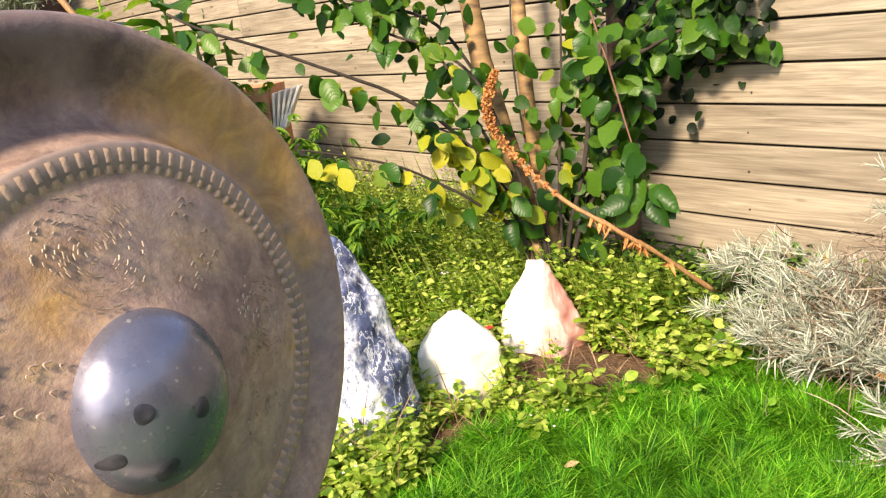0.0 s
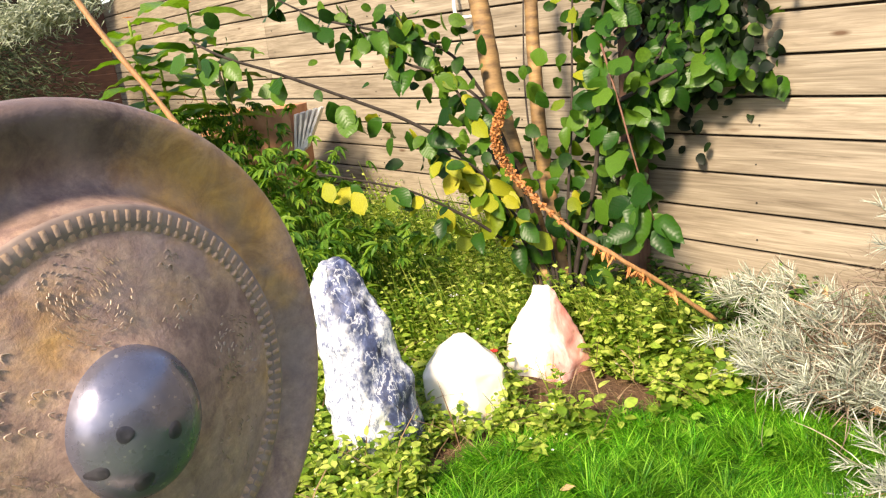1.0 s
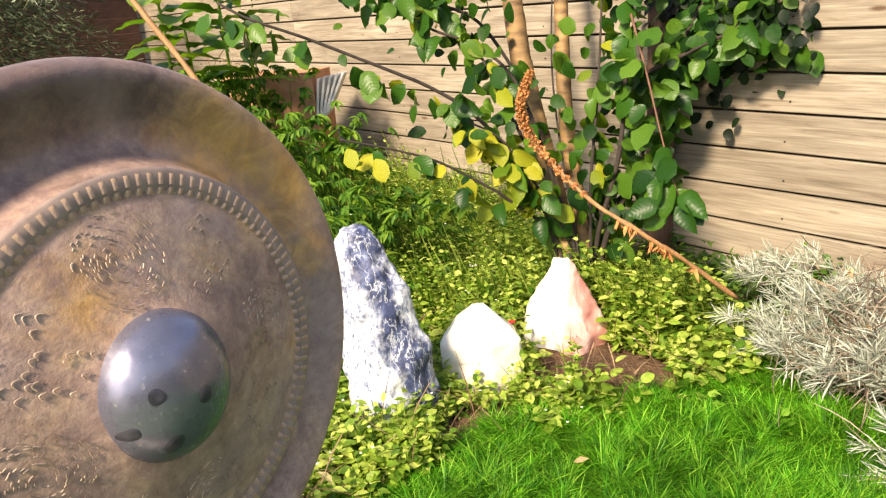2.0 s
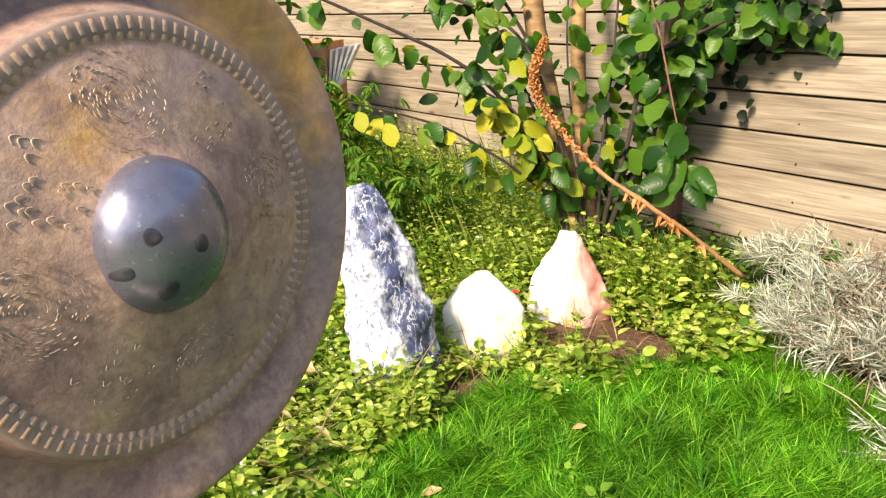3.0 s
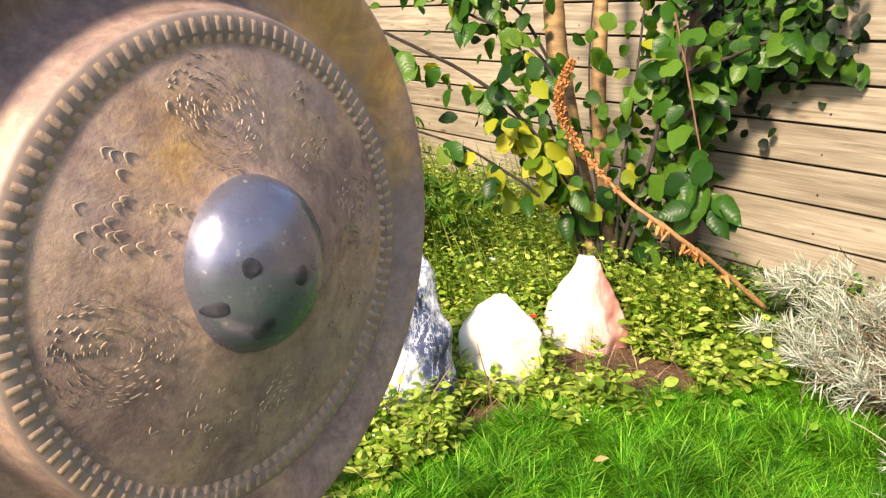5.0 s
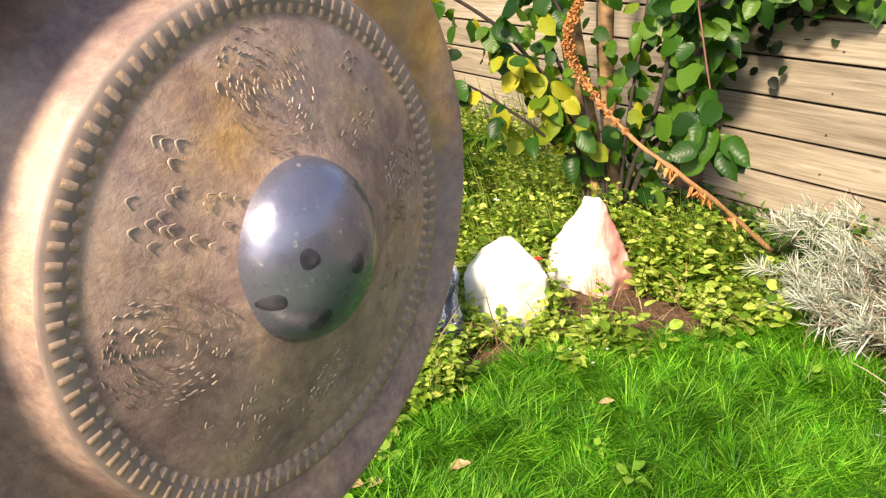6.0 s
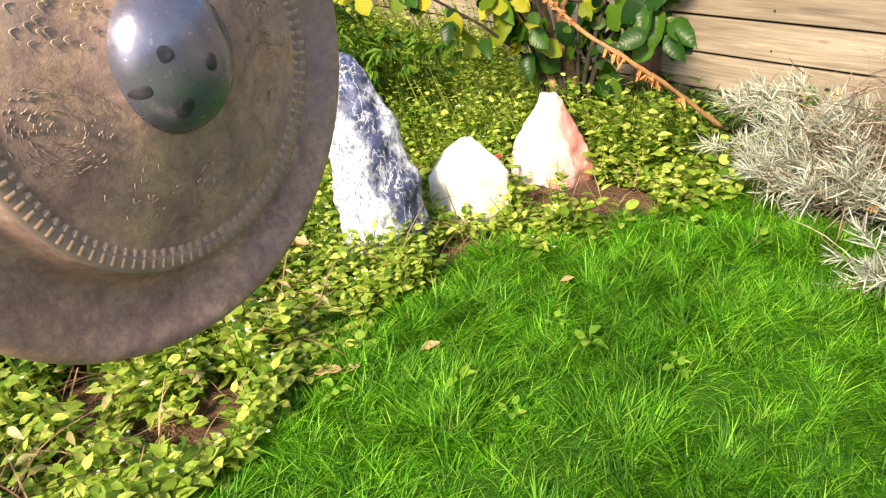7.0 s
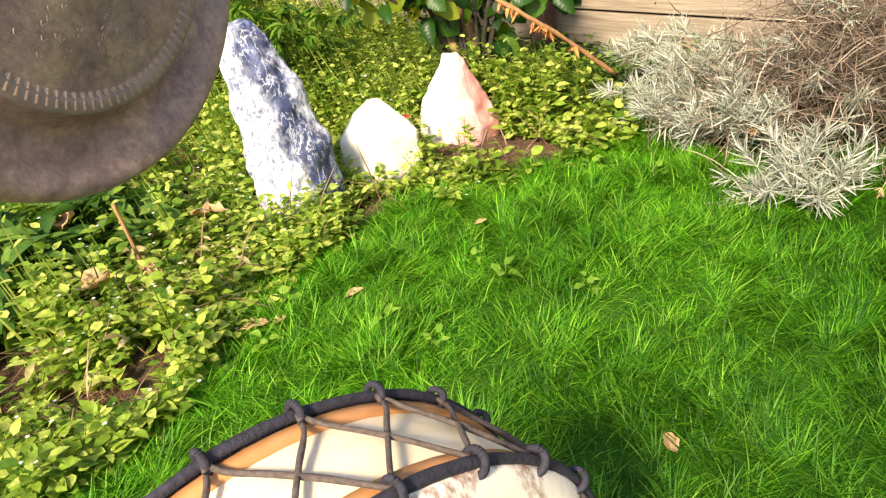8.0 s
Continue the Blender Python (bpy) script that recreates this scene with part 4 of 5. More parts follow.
def dress(parent, points, count, size, yellow=0.0, start=0.0, drop=0.7, reach=0.03):
    """Leaves along a limb, hanging outwards, on short stalks."""
    _, _, line = tube(points, [0.01] * len(points), 3)
    for i in range(count):
        s = start + (1 - start) * (i + rng.uniform(0, 1)) / count
        p = line[min(int(s * (len(line) - 1)), len(line) - 1)]
        a = rng.uniform(0, 6.28)
        way = Vector((math.cos(a) * 0.8, math.sin(a) * 0.5 - 0.25, -drop + rng.uniform(-0.4, 0.5)))
        up = Vector((rng.normal(0, 0.4) + 0.4, -1.0 + rng.normal(0, 0.3), 0.5 + rng.normal(0, 0.3)))
        q = p + way.normalized() * rng.uniform(0.3, 1.0) * reach
        hang_leaf(parent, q, way, up, size * rng.uniform(0.7, 1.15), rng.uniform() < yellow)


def build_tree():
    leaf_meshes()
    tree = empty("tree", (0, 0, 0))
    tagged(tree, "young multi-stemmed tree with tan trunks and green and yellowing leaves", "tree")
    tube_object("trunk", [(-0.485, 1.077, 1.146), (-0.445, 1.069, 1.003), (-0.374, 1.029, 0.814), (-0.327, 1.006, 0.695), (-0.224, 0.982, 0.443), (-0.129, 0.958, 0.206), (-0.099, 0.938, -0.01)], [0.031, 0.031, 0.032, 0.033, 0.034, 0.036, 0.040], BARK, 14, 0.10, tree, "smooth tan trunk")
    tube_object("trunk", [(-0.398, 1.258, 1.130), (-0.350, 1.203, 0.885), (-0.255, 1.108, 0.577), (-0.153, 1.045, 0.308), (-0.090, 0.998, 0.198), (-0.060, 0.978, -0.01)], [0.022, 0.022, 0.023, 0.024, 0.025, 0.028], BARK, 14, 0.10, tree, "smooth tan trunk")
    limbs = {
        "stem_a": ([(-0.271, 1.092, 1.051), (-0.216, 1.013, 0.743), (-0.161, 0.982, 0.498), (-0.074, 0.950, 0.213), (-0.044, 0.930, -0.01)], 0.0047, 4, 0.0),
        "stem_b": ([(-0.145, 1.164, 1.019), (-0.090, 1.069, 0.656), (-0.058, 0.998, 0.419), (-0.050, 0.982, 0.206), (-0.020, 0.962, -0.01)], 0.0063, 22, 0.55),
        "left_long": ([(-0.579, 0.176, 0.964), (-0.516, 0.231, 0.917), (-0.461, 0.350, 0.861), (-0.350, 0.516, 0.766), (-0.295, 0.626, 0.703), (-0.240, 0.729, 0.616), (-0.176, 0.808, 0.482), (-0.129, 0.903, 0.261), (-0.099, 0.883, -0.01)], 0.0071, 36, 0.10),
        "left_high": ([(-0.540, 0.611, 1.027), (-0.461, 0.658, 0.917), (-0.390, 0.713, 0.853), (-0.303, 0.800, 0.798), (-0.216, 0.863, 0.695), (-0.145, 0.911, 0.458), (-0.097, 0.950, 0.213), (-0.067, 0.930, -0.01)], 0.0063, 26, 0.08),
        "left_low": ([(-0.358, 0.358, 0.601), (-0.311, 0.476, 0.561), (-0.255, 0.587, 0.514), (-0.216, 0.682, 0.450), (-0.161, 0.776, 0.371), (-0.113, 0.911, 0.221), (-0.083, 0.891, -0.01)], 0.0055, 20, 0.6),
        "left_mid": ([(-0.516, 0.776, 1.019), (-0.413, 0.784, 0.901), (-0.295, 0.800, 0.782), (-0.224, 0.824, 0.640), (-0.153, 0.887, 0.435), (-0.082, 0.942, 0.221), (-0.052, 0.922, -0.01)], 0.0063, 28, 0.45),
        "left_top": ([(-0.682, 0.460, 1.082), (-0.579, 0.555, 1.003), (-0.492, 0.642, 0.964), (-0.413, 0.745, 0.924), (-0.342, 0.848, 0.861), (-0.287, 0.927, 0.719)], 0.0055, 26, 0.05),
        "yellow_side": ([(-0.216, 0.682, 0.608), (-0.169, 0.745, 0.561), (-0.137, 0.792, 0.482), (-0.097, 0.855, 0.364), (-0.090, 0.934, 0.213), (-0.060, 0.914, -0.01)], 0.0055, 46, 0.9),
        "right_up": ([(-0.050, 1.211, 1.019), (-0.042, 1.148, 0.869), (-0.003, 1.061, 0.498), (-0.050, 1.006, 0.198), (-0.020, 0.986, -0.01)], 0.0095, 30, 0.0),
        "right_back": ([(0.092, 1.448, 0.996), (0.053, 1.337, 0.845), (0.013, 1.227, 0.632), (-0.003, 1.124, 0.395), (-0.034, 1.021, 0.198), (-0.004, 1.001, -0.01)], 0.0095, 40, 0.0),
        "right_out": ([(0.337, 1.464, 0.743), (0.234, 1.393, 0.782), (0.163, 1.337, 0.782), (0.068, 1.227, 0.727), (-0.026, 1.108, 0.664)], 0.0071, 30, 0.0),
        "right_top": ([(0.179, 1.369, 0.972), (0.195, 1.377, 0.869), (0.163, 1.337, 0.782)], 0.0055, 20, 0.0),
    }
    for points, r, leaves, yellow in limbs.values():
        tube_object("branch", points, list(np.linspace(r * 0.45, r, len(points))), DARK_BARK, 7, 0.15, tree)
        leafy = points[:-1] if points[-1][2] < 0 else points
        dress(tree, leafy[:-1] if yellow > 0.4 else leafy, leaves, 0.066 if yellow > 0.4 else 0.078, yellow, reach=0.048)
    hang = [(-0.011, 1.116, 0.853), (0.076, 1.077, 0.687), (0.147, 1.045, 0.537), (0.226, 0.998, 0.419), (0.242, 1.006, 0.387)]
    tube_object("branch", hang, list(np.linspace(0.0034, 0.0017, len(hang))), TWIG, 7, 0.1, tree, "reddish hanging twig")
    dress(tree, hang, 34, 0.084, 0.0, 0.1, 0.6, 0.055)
    # the inner mass of smaller leaves, their shade put into a darker green
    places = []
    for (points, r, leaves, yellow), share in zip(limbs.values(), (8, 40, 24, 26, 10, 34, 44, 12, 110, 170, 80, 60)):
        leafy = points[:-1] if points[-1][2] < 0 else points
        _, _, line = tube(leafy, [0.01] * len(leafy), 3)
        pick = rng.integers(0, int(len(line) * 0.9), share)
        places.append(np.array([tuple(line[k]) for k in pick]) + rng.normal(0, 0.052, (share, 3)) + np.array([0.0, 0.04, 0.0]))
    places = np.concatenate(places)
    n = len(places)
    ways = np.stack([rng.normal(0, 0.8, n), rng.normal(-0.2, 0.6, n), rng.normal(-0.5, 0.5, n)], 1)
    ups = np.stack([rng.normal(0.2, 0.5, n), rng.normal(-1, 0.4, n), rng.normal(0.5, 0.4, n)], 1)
    mass = scatter("foliage", ROUND, places, ways, ups, rng.uniform(0.028, 0.06, n), TREE_SHADED)
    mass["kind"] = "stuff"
    part("foliage", mass, parent=tree, label="dense smaller green leaves, darkened for the shade inside the crown")
    return tree


def build_gap_shade():
    # near-black leaves, added to stand in for the shaded gaps behind the tree
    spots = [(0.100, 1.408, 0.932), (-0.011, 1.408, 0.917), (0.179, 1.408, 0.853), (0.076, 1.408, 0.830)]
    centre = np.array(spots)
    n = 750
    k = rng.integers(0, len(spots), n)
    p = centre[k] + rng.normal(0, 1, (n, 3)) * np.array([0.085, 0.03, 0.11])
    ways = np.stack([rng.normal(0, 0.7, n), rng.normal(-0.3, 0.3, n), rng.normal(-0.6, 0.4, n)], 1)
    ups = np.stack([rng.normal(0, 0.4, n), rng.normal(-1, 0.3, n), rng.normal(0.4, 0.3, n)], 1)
    ob = scatter("climber", ROUND, p, ways, ups, rng.uniform(0.024, 0.048, n), GAP_SHADE)
    tagged(ob, "near-black leaves added on the fence to imitate shade behind the tree", "climber", kind="stuff")


def build_sprouts():
    """Young shoots with round leaves in front of the tree's foot."""
    for place in ((-0.18, 1.0, 0.25),):
        plant = empty("sapling", place)
        tagged(plant, "small green sapling with round leaves", "plant")
        stem = [(0, 0, -0.16), (0.01, 0.0, -0.08), (0.0, 0.0, 0.0)]
        part("stem", tube_object("stem", stem, [0.004, 0.004, 0.003], BARK, 6), parent=plant)
        tv, tf = ROUND
        for k in range(7):
            a = k * 2.3
            hang_leaf(plant, (0.01 * math.cos(a), 0.01 * math.sin(a), 0.012 * k - 0.04), (math.cos(a), math.sin(a) - 0.3, 0.1), (0, -0.8, 0.7), 0.065)


def build_stalk():
    pts = [(0.052, 0.66, 0.746), (0.040, 0.64, 0.686), (0.037, 0.645, 0.632), (0.072, 0.68, 0.545), (0.183, 0.72, 0.440), (0.281, 0.765, 0.374), (0.353, 0.86, 0.286), (0.418, 0.99, 0.164)]
    stalk = empty("seed_stalk", (0, 0, 0))
    tagged(stalk, "dry orange-brown seed stalk bent over the flower bed", "dry plant")
    tube_object("stem", pts, [0.0035, 0.0035, 0.0042, 0.0046, 0.0052, 0.0056, 0.006, 0.006], CANE, 8, 0.7, stalk, "tan dry stem")
    _, _, line = tube(pts[:6], [0.01] * 6, 3)
    n = 1500
    i = (rng.uniform(0, 0.80, n) ** 1.0 * (len(line) - 1)).astype(int)
    base = np.array([tuple(line[k]) for k in i])
    ways = rng.normal(0, 1, (n, 3))
    thick = np.interp(i / (len(line) - 1), [0, 0.1, 0.4, 0.6, 0.8], [0.006, 0.011, 0.012, 0.010, 0.002])
    pods = scatter("seed_head", OVATE, base + unit(ways) * (thick * rng.uniform(0.4, 1, n))[:, None], ways + rng.normal(0, 0.5, (n, 3)), rng.normal(0, 1, (n, 3)), rng.uniform(0.005, 0.009, n), SEED, np.full(n, 1.6))
    part("seed_head", pods, parent=stalk, label="rusty brown crowded seed pods")
    _, _, line = tube(pts[4:], [0.01] * 4, 3)
    n = 70
    i = rng.choice([4, 5, 5, 6, 8, 9, 9, 10, 13], n)
    base = np.array([tuple(line[k]) for k in i])
    hang = np.stack([rng.normal(0, 0.55, n), rng.normal(0, 0.55, n), np.full(n, -1.0)], 1)
    dry = scatter("dry_foliage", OVATE, base, hang, rng.normal(0, 1, (n, 3)), rng.uniform(0.010, 0.042, n), SEED, rng.uniform(0.25, 0.75, n))
    part("dry_foliage", dry, parent=stalk, label="shrivelled hanging brown leaves")


# ---- silver bush ----
def silver_bush(name, branches, label):
    """Spreading branches set with needle-leaved shoots, pale at the tips, over brown old wood."""
    places, ways, sizes = [], [], []
    stems_p, stems_w = [], []
    for root, tip, shoots in branches:
        root, tip = np.array(root), np.array(tip)
        axis = tip - root
        stems_p.append(root)
        stems_w.append(axis)
        for s in np.append(rng.uniform(0.35, 1.0, shoots), 1.0):
            foot = root + axis * s + rng.normal(0, 0.012, 3)
            aim = unit(unit(axis) * 0.9 + rng.normal(0, 0.45, 3) + np.array([0.0, -0.02, 0.24]))
            reach = rng.uniform(0.045, 0.085)
            stems_p.append(foot)
            stems_w.append(aim * reach)
            k = 26
            along = np.linspace(0.15, 1.0, k) ** 0.8
            turn = np.arange(k) * 2.4 + rng.uniform(0, 6)
            side = unit(np.cross(aim, (0.3, 0.2, 1.0)))
            other = np.cross(aim, side)
            out = side * np.cos(turn)[:, None] + other * np.sin(turn)[:, None]
            places.append(foot + aim * (along * reach)[:, None])
            ways.append(aim * (0.35 + 0.9 * along)[:, None] + out * 0.8 + rng.normal(0, 0.15, (k, 3)))
            sizes.append(rng.uniform(0.028, 0.056, k) * (1.15 - 0.45 * along))
    places, ways, sizes = np.concatenate(places), np.concatenate(ways), np.concatenate(sizes)
    places[:, 2] = np.maximum(places[:, 2], 0.012)
    bush = scatter(name, CURVED, places, ways, rng.normal(0, 1, places.shape), sizes, SILVER, np.full(len(places), 0.68))
    tagged(bush, label, "shrub", "silver shrubs")
    n = len(stems_p)
    stems_w = np.array(stems_w)
    st = scatter("woody_base", NEEDLE, np.array(stems_p), stems_w, rng.normal(0, 1, (n, 3)), np.linalg.norm(stems_w, axis=1), STRAW, np.full(n, 0.35))
    part("woody_base", st, parent=bush, label="brown woody old stems")
    return bush


def build_bushes():
    high, low, front, back = (0.88, 1.15, 0.12), (0.82, 1.0, 0.06), (0.86, 0.95, 0.06), (0.98, 1.15, 0.18)
    limbs = [(high, tip, 10) for tip in ((0.37, 1.12, 0.17), (0.42, 1.16, 0.21), (0.45, 1.10, 0.18), (0.49, 1.2, 0.20), (0.60, 1.2, 0.20), (0.56, 1.06, 0.18), (0.68, 1.16, 0.20))]
    limbs += [(low, tip, 11) for tip in ((0.44, 0.97, 0.11), (0.49, 0.96, 0.12), (0.54, 0.93, 0.10), (0.61, 0.89, 0.10), (0.59, 0.98, 0.18), (0.51, 1.0, 0.15), (0.68, 0.90, 0.10), (0.66, 0.93, 0.16), (0.70, 0.98, 0.21))]
    limbs += [(front, tip, 9) for tip in ((0.74, 0.87, 0.11), (0.80, 0.87, 0.12), (0.86, 0.86, 0.15), (0.78, 0.89, 0.18))]
    limbs += [(back, tip, 4) for tip in ((0.82, 1.05, 0.44), (0.85, 1.1, 0.38), (0.90, 1.0, 0.48), (0.79, 1.12, 0.36), (0.95, 1.0, 0.36), (0.84, 0.93, 0.23), (0.89, 0.89, 0.17), (0.93, 0.92, 0.26), (1.05, 1.0, 0.40), (1.10, 0.95, 0.28), (1.15, 1.08, 0.35), (1.02, 0.9, 0.18))]
    silver_bush("silver_bush", limbs, "silver-grey needle-leaved shrub with a brown dry middle")
    silver_bush("silver_bush", [((1.02, 0.80, 0.01), tip, 8) for tip in ((0.90, 0.76, 0.06), (0.93, 0.70, 0.05), (0.97, 0.74, 0.11), (1.03, 0.70, 0.07), (1.08, 0.76, 0.10), (1.0, 0.80, 0.13), (0.92, 0.82, 0.10))],
                "low pale silver needle-leaved tuft at the lawn edge")
    # dry tangle inside and behind
    n = 6500
    c = np.array([(0.80, 1.0, 0.13), (0.98, 1.10, 0.17), (1.06, 1.06, 0.27), (0.95, 1.02, 0.30)])[rng.integers(0, 4, n)]
    p = c + rng.normal(0, 1, (n, 3)) * np.array([0.085, 0.080, 0.07])
    p[:, 2] = np.abs(p[:, 2])
    w = rng.normal(0, 1, (n, 3)) * np.array([1, 1, 0.8])
    ob = scatter("dry_tangle", CURVED, p, w, rng.normal(0, 1, (n, 3)), rng.uniform(0.03, 0.10, n), DULL_STRAW, np.full(n, 0.3))
    tagged(ob, "tangle of dry brown flower stems inside the shrub", "dry stems", kind="stuff")
    for pts in ([(0.90, 0.95, 0.34), (0.78, 0.98, 0.33), (0.68, 1.0, 0.29)], [(1.08, 0.92, 0.22), (1.14, 0.82, 0.30), (1.22, 0.78, 0.32), (1.32, 0.78, 0.30)],
                [(0.86, 0.97, 0.30), (0.84, 0.88, 0.24), (0.845, 0.85, 0.13)], [(0.76, 1.0, 0.27), (0.745, 0.97, 0.24), (0.74, 0.96, 0.20)], [(1.10, 1.02, 0.33), (1.14, 0.9, 0.17), (1.12, 0.84, 0.05)]):
        stalk = empty("dry_stem", pts[-1])
        tagged(stalk, "bare pale dry flower stem of the silver shrub", "dry stem", "dry stems")
        end = Vector(pts[-1])
        part("stem", tube_object("stem", [tuple(Vector(q) - end) for q in pts], list(np.linspace(0.0018, 0.0010, len(pts))), PALE_STEM, 6, 0.2), parent=stalk)
        k = 14
        w = np.array(Vector(pts[-1]) - Vector(pts[-2])) * 8 + rng.normal(0, 0.5, (k, 3))
        part("seed_head", scatter("seed_head", OVATE, np.zeros((k, 3)), w, rng.normal(0, 1, (k, 3)), rng.uniform(0.012, 0.026, k), DRY, np.full(k, 0.5)), parent=stalk, label="dry brown seed head")


# ---- far end of the bed ----
def build_far_end():
    shed = empty("shed", (-5.35, -1.55, 0))
    tagged(shed, "dark reddish brown timber shed wall in shade", "shed")
    bm = bmesh.new()
    block(bm, pose(0, 0, 0, 0, 6, 0), 0.03, 5.9, 0.150, 0.004)
    first = part("board", bm, SHED, shed)
    for k in range(16):
        ob = first if k == 0 else new("board", first.data)
        ob.parent = shed
        ob.location = (0, 0, 0.07 + 0.125 * k)
    roof = bmesh.new()
    block(roof, pose(-0.9, 0, 2.12, 0, 6, 0), 2.6, 6.0, 0.08, 0.01)
    part("roof", roof, SHED, shed)
    # conifer hanging over the shed
    tree = empty("conifer", (-4.3, -0.1, 0))
    tagged(tree, "grey-green conifer with drooping needle sprays", "tree")
    part("trunk", tube_object("trunk", [(0, 0, 0), (0.03, 0, 0.9), (0, 0.05, 2.0)], [0.08, 0.06, 0.03], DARK_BARK, 10, 0.1), parent=tree)
    n = 46000
    a = rng.uniform(0, 6.28, n)
    h = rng.uniform(0.55, 2.1, n)
    r = rng.uniform(0.1, 1, n) ** 0.6 * (0.95 - 0.3 * h / 2.1)
    lumps = 1 + 0.35 * np.sin(a * 5 + h * 9)
    p = np.stack([np.cos(a) * r * lumps, np.sin(a) * r * lumps, h - 0.25 * r], 1)
    w = np.stack([np.cos(a), np.sin(a), rng.normal(-0.3, 0.4, n)], 1) + rng.normal(0, 0.4, (n, 3))
    cr = scatter("crown", NEEDLE, p, w, rng.normal(0, 1, (n, 3)), rng.uniform(0.022, 0.05, n), CONIFER, np.full(n, 1.5))
    part("crown", cr, parent=tree)
    n = 4200
    bough = np.array([(-2.23, 0.42, 1.24), (-2.32, 0.08, 1.13)])
    s = rng.uniform(0, 1, n)
    p = bough[0] + (bough[1] - bough[0]) * s[:, None] + rng.normal(0, 1, (n, 3)) * np.array([0.05, 0.05, 0.035]) - np.array([-4.3, -0.1, 0])
    w = (bough[1] - bough[0]) * 0.8 + rng.normal(0, 0.35, (n, 3)) * np.array([1, 1, 0.7]) + np.array([0, 0, -0.12])
    part("bough", scatter("bough", NEEDLE, p, w, rng.normal(0, 1, (n, 3)), rng.uniform(0.02, 0.045, n), PALE_SPRAY, np.full(n, 1.5)), parent=tree, label="pale grey-green drooping bough")
    # broad-leaved plant with orange flowers
    plant = empty("broad_leaved_plant", (0, 0, 0))
    tagged(plant, "tall plant with broad yellow-green leaves and orange flowers", "plant")
    stems = [(-1.5, 0.33, 1.03), (-1.71, 0.64, 1.09), (-1.53, 0.42, 0.9), (-1.7, 0.74, 0.9)]
    for x, y, z in stems:
        part("stem", tube_object("stem", [(x + 0.05, y, 0), (x + 0.02, y, z * 0.5), (x, y, z + 0.05)], [0.010, 0.008, 0.005], WEED, 6), parent=plant)
        n = 9
        ang = np.arange(n) * 2.4 + rng.uniform(0, 6)
        hh = z - 0.30 * np.arange(n) / n + 0.03
        w = np.stack([np.cos(ang), np.sin(ang), np.full(n, 0.35)], 1)
        part("leaves", scatter("leaves", WAVY, np.stack([np.full(n, x), np.full(n, y), hh], 1), w, np.tile([0.0, 0.0, 1.0], (n, 1)), rng.uniform(0.16, 0.27, n), BROAD, np.full(n, 1.4)), parent=plant)
        n = 10
        ang = np.arange(n) * 0.63
        w = np.stack([np.cos(ang), np.sin(ang), np.full(n, 0.25)], 1)
        part("flower", scatter("flower", OVATE, np.tile([x, y, z + 0.06], (n, 1)), w, np.tile([0.0, 0.0, 1.0], (n, 1)), np.full(n, 0.022), ORANGE), parent=plant, label="orange flower")
    for x, y, z in [(-1.77, 0.57, 0.73), (-1.77, 0.74, 0.71), (-1.26, 0.6, 0.58), (-1.07, 0.64, 0.53), (-0.69, 0.52, 0.4), (-0.6, 0.61, 0.34)]:
        palmate_plant("palmate_plants", x, y, z, 150, 0.12)
    # planter with pale slats leaning on the fence
    tall = 0.67
    planter = empty("planter", (-2.03, 1.01, 0.0))
    planter.rotation_euler = (0, 0, radians(44))
    tagged(planter, "brown wooden planter box holding pale slats", "planter")
    for x, y, sx, sy in ((0, -0.14, 0.44, 0.02), (0, 0.14, 0.44, 0.02), (-0.21, 0, 0.02, 0.26), (0.21, 0, 0.02, 0.26)):
        bm = bmesh.new()
        block(bm, pose(x, y, tall / 2), sx, sy, tall, 0.003)
        part("board", bm, TERRACOTTA, planter)
    for k in range(5):
        bm = bmesh.new()
        block(bm, pose(0.235 + 0.022 * k, -0.13, tall - 0.13 + 0.008 * k, 0, 8 + 5 * k, 0), 0.012, 0.06, 0.20, 0.002)
        part("slat", bm, CHALK, planter, "pale slat")
    twist = np.array(planter.location) + np.array([-0.16, -0.16, tall])
    n = 90
    w = rng.normal(0, 1, (n, 3)) * np.array([1, 1, 0.7])
    ob = scatter("dry_twigs", CURVED, twist + rng.normal(0, 1, (n, 3)) * np.array([0.05, 0.05, 0.045]), w, rng.normal(0, 1, (n, 3)), rng.uniform(0.06, 0.14, n), STRAW, np.full(n, 0.35))
    tagged(ob, "curled reddish dry twigs lying over the planter", "dry twigs", kind="stuff")
    # a cane leaning in the bed, and one lying low
    for pts, lab in (([(-1.45, 0.13, 1.22), (-1.36, 0.17, 1.07), (-1.27, 0.22, 0.93), (-1.16, 0.28, 0.77), (-0.99, 0.37, 0.48), (-0.59, 0.34, 0.14)], "brown cane leaning in the flower bed"), ([(0.05, -0.215, 0.0), (0.03, -0.215, 0.10), (0.0, -0.216, 0.205)], "short broken brown cane in the weeds")):
        ob = tube_object("cane", pts, [0.010] * len(pts) if len(pts) > 3 else [0.004] * 3, CANE, 10, 0.35)
        tagged(ob, lab, "cane")


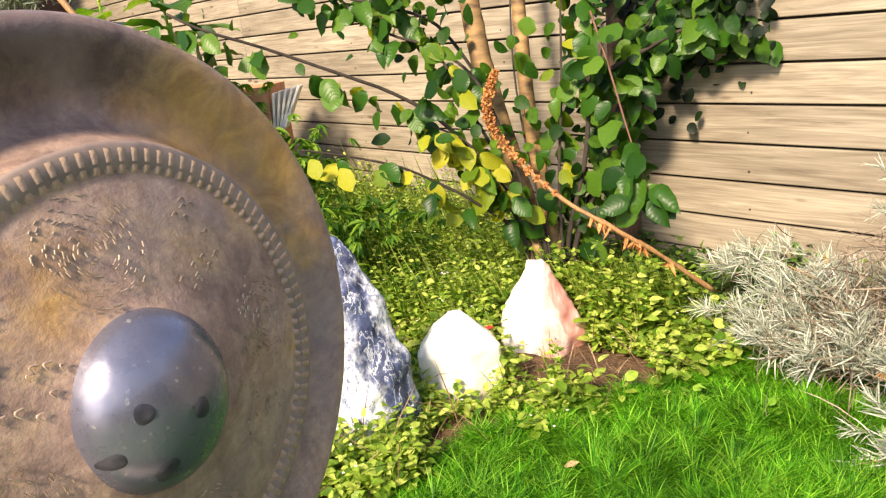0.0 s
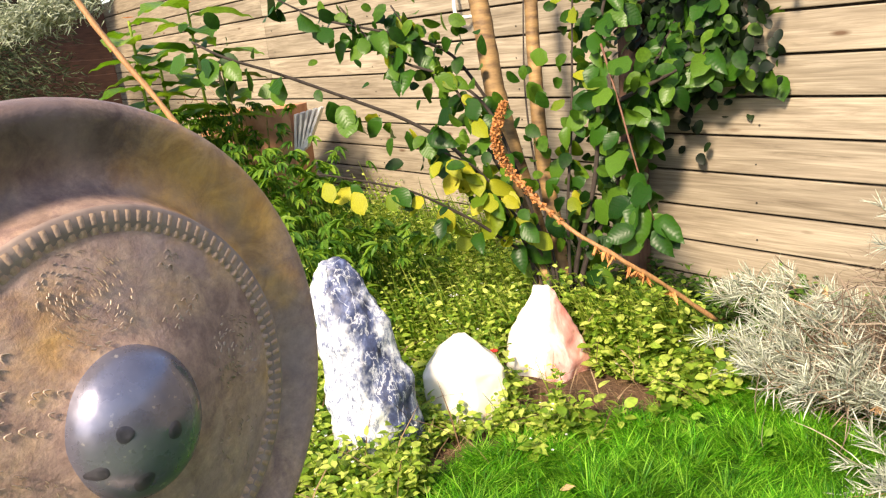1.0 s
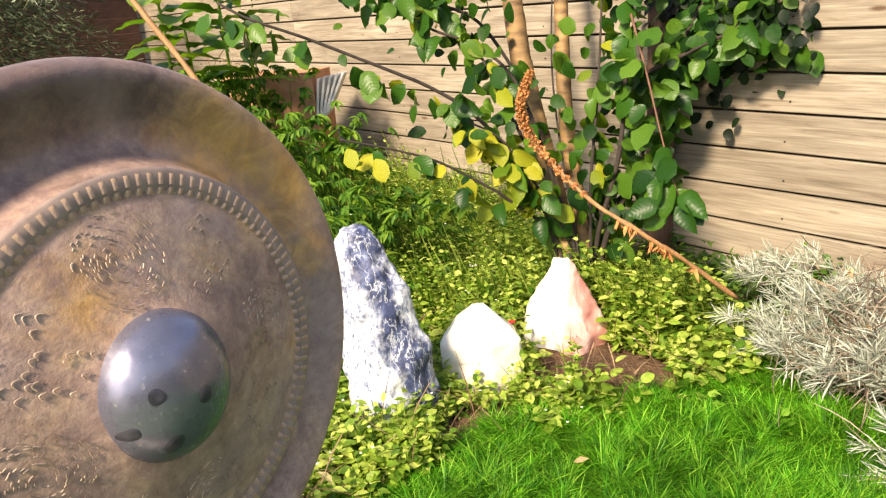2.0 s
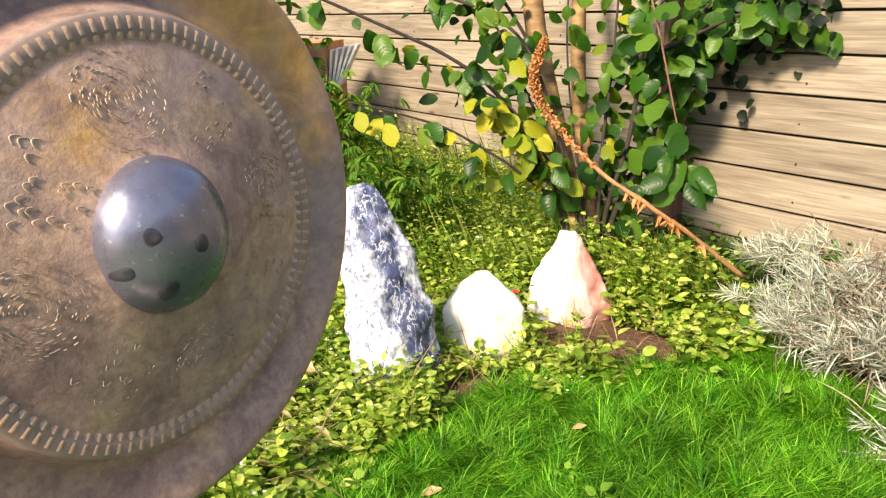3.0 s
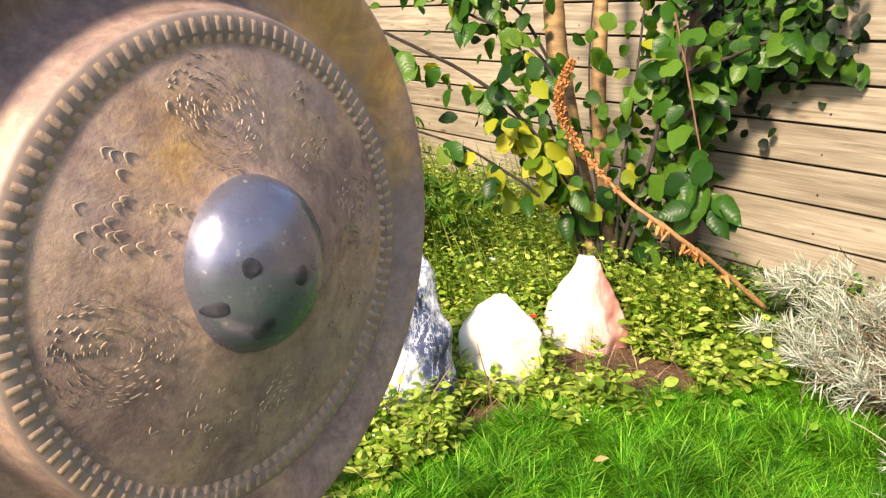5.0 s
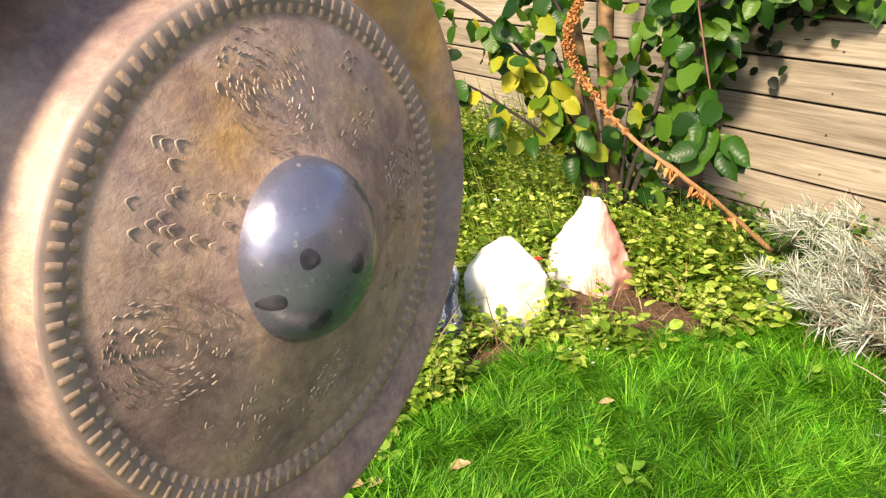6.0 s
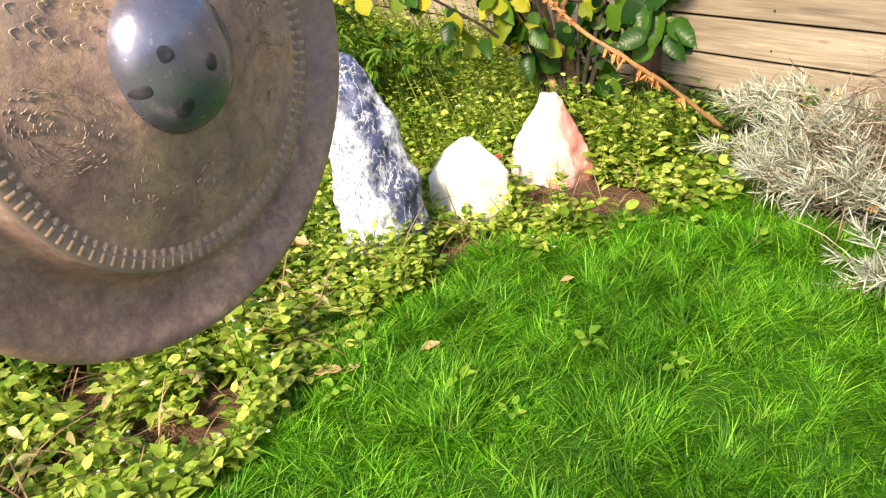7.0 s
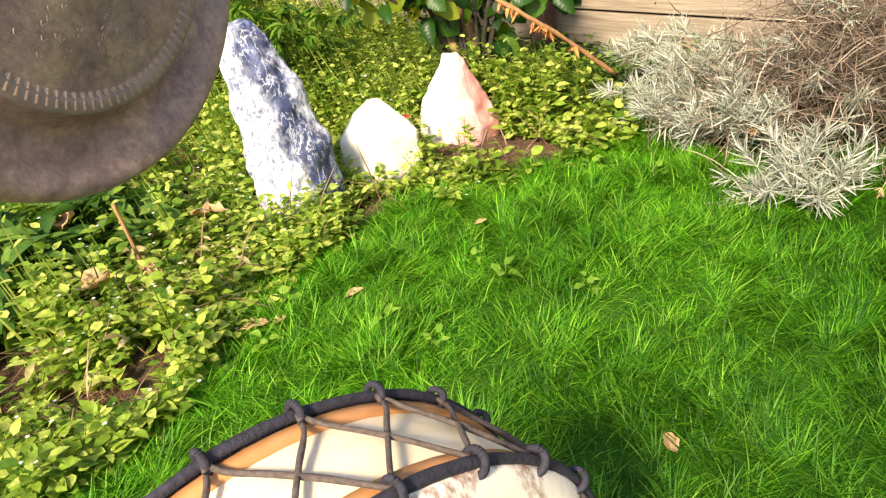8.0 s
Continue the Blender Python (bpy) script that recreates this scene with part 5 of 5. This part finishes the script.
# ---- small things ----
def fallen_leaf(x, y, z, turn, size, curl, label, name="fallen_leaf"):
    """A dry leaf, curled across and crumpled."""
    rows, cols = 11, 9
    vs, fs = [], []
    seed = Vector((x * 31, y * 17, size * 90))
    rough = 0.22 if name == "crumpled_leaf" else 0.10
    for i in range(rows):
        s = i / (rows - 1)
        w = 0.02 + 0.36 * math.sin(math.pi * min(s * 1.04, 1)) ** 0.8 * (1 + 0.12 * math.sin(17 * s))
        for k in range(cols):
            u = 2 * k / (cols - 1) - 1
            a = u * curl * 2.2
            p = Vector((w * math.sin(a) / max(curl * 2.2, 0.1), s - 0.5, w * (1 - math.cos(a)) * 0.6 + 0.18 * curl * (s - 0.4) ** 2))
            p += Vector((noise.noise(p * 4 + seed), noise.noise(p * 4 + seed * 2), noise.noise(p * 5 + seed * 3))) * rough
            vs.append(p * size)
    for i in range(rows - 1):
        for k in range(cols - 1):
            a = i * cols + k
            fs.append((a, a + 1, a + cols + 1, a + cols))
    ob = mesh_object(name, vs, fs, DRY)
    ob.matrix_world = pose(x, y, z, 10, -8, turn)
    sol = ob.modifiers.new("thick", "SOLIDIFY")
    sol.thickness = 0.0008
    return tagged(ob, label, "leaf", "fallen leaves")


def lawn_weed(x, y, size):
    weed = empty("lawn_weed", (x, y, 0.0))
    tagged(weed, "pale green broad-leaved weed growing in the lawn", "weed", "lawn weeds")
    for k in range(7):
        a = k * 2.4 + x * 9
        lift = rng.uniform(0.15, 0.8)
        hang_leaf(weed, (0.008 * math.cos(a), 0.008 * math.sin(a), 0.012 + 0.006 * k), (math.cos(a), math.sin(a), lift), (0, 0, 1), size * rng.uniform(0.4, 0.8), which=6)


def build_small():
    fallen_leaf(0.481, 0.340, 0.036, -40, 0.032, 0.5, "curled tan dead leaf lying on the grass")
    fallen_leaf(0.451, -0.002, 0.034, -30, 0.040, 0.4, "curled tan dead leaf lying on the grass")
    fallen_leaf(0.378, -0.184, 0.036, -50, 0.055, 0.5, "long folded tan dead leaf beside the weeds")
    fallen_leaf(0.396, -0.146, 0.03, -30, 0.040, 0.5, "tan dead leaf beside the weeds")
    fallen_leaf(1.107, -0.010, 0.026, 60, 0.034, 0.6, "brown curled dead leaf standing in the grass")
    fallen_leaf(0.125, -0.335, 0.125, -20, 0.075, 0.7, "large crumpled dry brown leaf on the weeds", "crumpled_leaf")
    fallen_leaf(0.045, -0.050, 0.125, -50, 0.075, 0.6, "crumpled dry tan leaf on the weeds", "crumpled_leaf")
    fallen_leaf(-0.160, -0.270, 0.15, 60, 0.085, 0.8, "shrivelled dry brown leaf among green ones", "crumpled_leaf")
    fallen_leaf(0.165, -0.245, 0.115, 100, 0.06, 0.8, "shrivelled dry tan leaf among weeds", "crumpled_leaf")
    for x, y, s in ((0.650, 0.201, 0.04), (0.563, 0.215, 0.03), (0.573, -0.030, 0.035), (0.808, 0.253, 0.03), (0.69, -0.030, 0.028), (0.437, -0.201, 0.04), (0.354, -0.092, 0.04), (0.521, 0.716, 0.04), (0.681, 0.732, 0.035)):
        lawn_weed(x, y, s)
    n = 8
    a = np.arange(n) * 0.8
    w = np.stack([np.cos(a), np.sin(a), np.full(n, 0.5)], 1)
    ob = scatter("red_flower", OVATE, np.tile([0.066, 0.547, 0.14], (n, 1)), w, np.tile([0.0, 0.0, 1.0], (n, 1)), np.full(n, 0.013), RED)
    tagged(ob, "small red flower between the standing stones", "flower")
    ob = scatter("blue_flower", OVATE, np.tile([-0.22, -0.46, 0.15], (n, 1)), w, np.tile([0.0, 0.0, 1.0], (n, 1)), np.full(n, 0.012), BLUE)
    tagged(ob, "small blue flower among dark leaves", "flower")
    ob = scatter("white_flower", OVATE, np.tile([-0.31, 0.74, 0.15], (n, 1)), w, np.tile([0.0, 0.0, 1.0], (n, 1)), np.full(n, 0.016), FLOWER)
    tagged(ob, "small white flower in the green weeds", "flower")
    # needles on the bare soil
    n = 1600
    k = rng.integers(0, len(BARE), n)
    b = np.array(BARE)[k]
    x, y = b[:, 0] + rng.normal(0, 0.55, n) * b[:, 2], b[:, 1] + rng.normal(0, 0.55, n) * b[:, 2]
    w = np.concatenate([rng.normal(0, 1, (n, 2)), rng.normal(0.05, 0.12, (n, 1))], 1)
    ob = scatter("needle_litter", NEEDLE, np.stack([x, y, hump(x, y) + rng.uniform(0.002, 0.012, n)], 1), w, np.tile([0.0, 0.0, 1.0], (n, 1)), rng.uniform(0.015, 0.04, n), STRAW, np.full(n, 0.6))
    tagged(ob, "dry brown needles and straw on bare soil", "litter", kind="stuff")


# ---- fence ----
def build_fence():
    fence = empty("fence", (0, 1.448, 0))
    tagged(fence, "weathered horizontal softwood board fence", "fence", kind="structure")
    pitch, low = 0.1146, 0.0905
    for col, (x0, x1) in enumerate(((-5.73, -2.65), (-2.65, 3.355))):
        bm = bmesh.new()
        block(bm, pose(0, 0, 0), x1 - x0 - 0.004, 0.020, pitch - 0.0075, 0.003)
        first = None
        for k in range(-2, 12):
            if first is None:
                first = part("board", bm, FENCE_WOOD, fence)
                ob = first
            else:
                ob = new("board", first.data)
                ob.parent = fence
            ob.location = ((x0 + x1) / 2, 0.011 + 0.0015 * ((k * 7) % 3 - 1), low + pitch * (k + 0.5))
    bm = bmesh.new()
    block(bm, pose(-0.119, -0.04, 0.68), 0.067, 0.067, 1.48, 0.006)
    part("post", bm, POST, fence, "dark reddish brown fence post")
    # an added dark sheet closes the gaps and stands in for their shade
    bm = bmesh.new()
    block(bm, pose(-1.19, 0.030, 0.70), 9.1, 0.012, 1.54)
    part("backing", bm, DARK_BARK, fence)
    head = bmesh.new()
    bmesh.ops.create_cone(head, cap_ends=True, segments=8, radius1=0.0030, radius2=0.0022, depth=0.003, matrix=pose(0, 0, 0, 90, 0, 0))
    first = None
    for x in (-3.52, -2.57, -1.62, -0.67, 0.275, 1.22):
        for k in range(-1, 10):
            if first is None:
                first = part("nail", head, NAIL, fence)
                ob = first
            else:
                ob = new("nail", first.data)
                ob.parent = fence
            ob.location = (x + 0.004 * ((k * 5) % 3), -0.0015, low + pitch * (k + 0.3))


def build_hook():
    ob = tube_object("pipe_hook", [(-0.974, 1.432, 1.122), (-0.951, 1.408, 1.059), (-0.943, 1.401, 1.011), (-0.935, 1.401, 0.988), (-0.903, 1.401, 0.980), (-0.880, 1.432, 0.980)], [0.008] * 6, CHALK, 10)
    tagged(ob, "small white bent pipe hook fixed to the fence boards", "hook")


build_ground()
build_lawn()
# unseen wall, added behind the camera to tone down reflections in the gong
unseen_wall = bmesh.new()
block(unseen_wall, pose(7.0, -1.0, 1.1), 0.22, 15.0, 2.2, 0.01)
tagged(part("wall_east", unseen_wall, BRICKISH), "plain dull brown wall, unseen, added for the gong to reflect", "wall", kind="structure")
build_gong()
build_drum()
build_stones()
build_tree()
build_gap_shade()
build_sprouts()
build_stalk()
build_bushes()
build_far_end()
build_small()
build_bed()
build_grass()
build_fence()
build_hook()
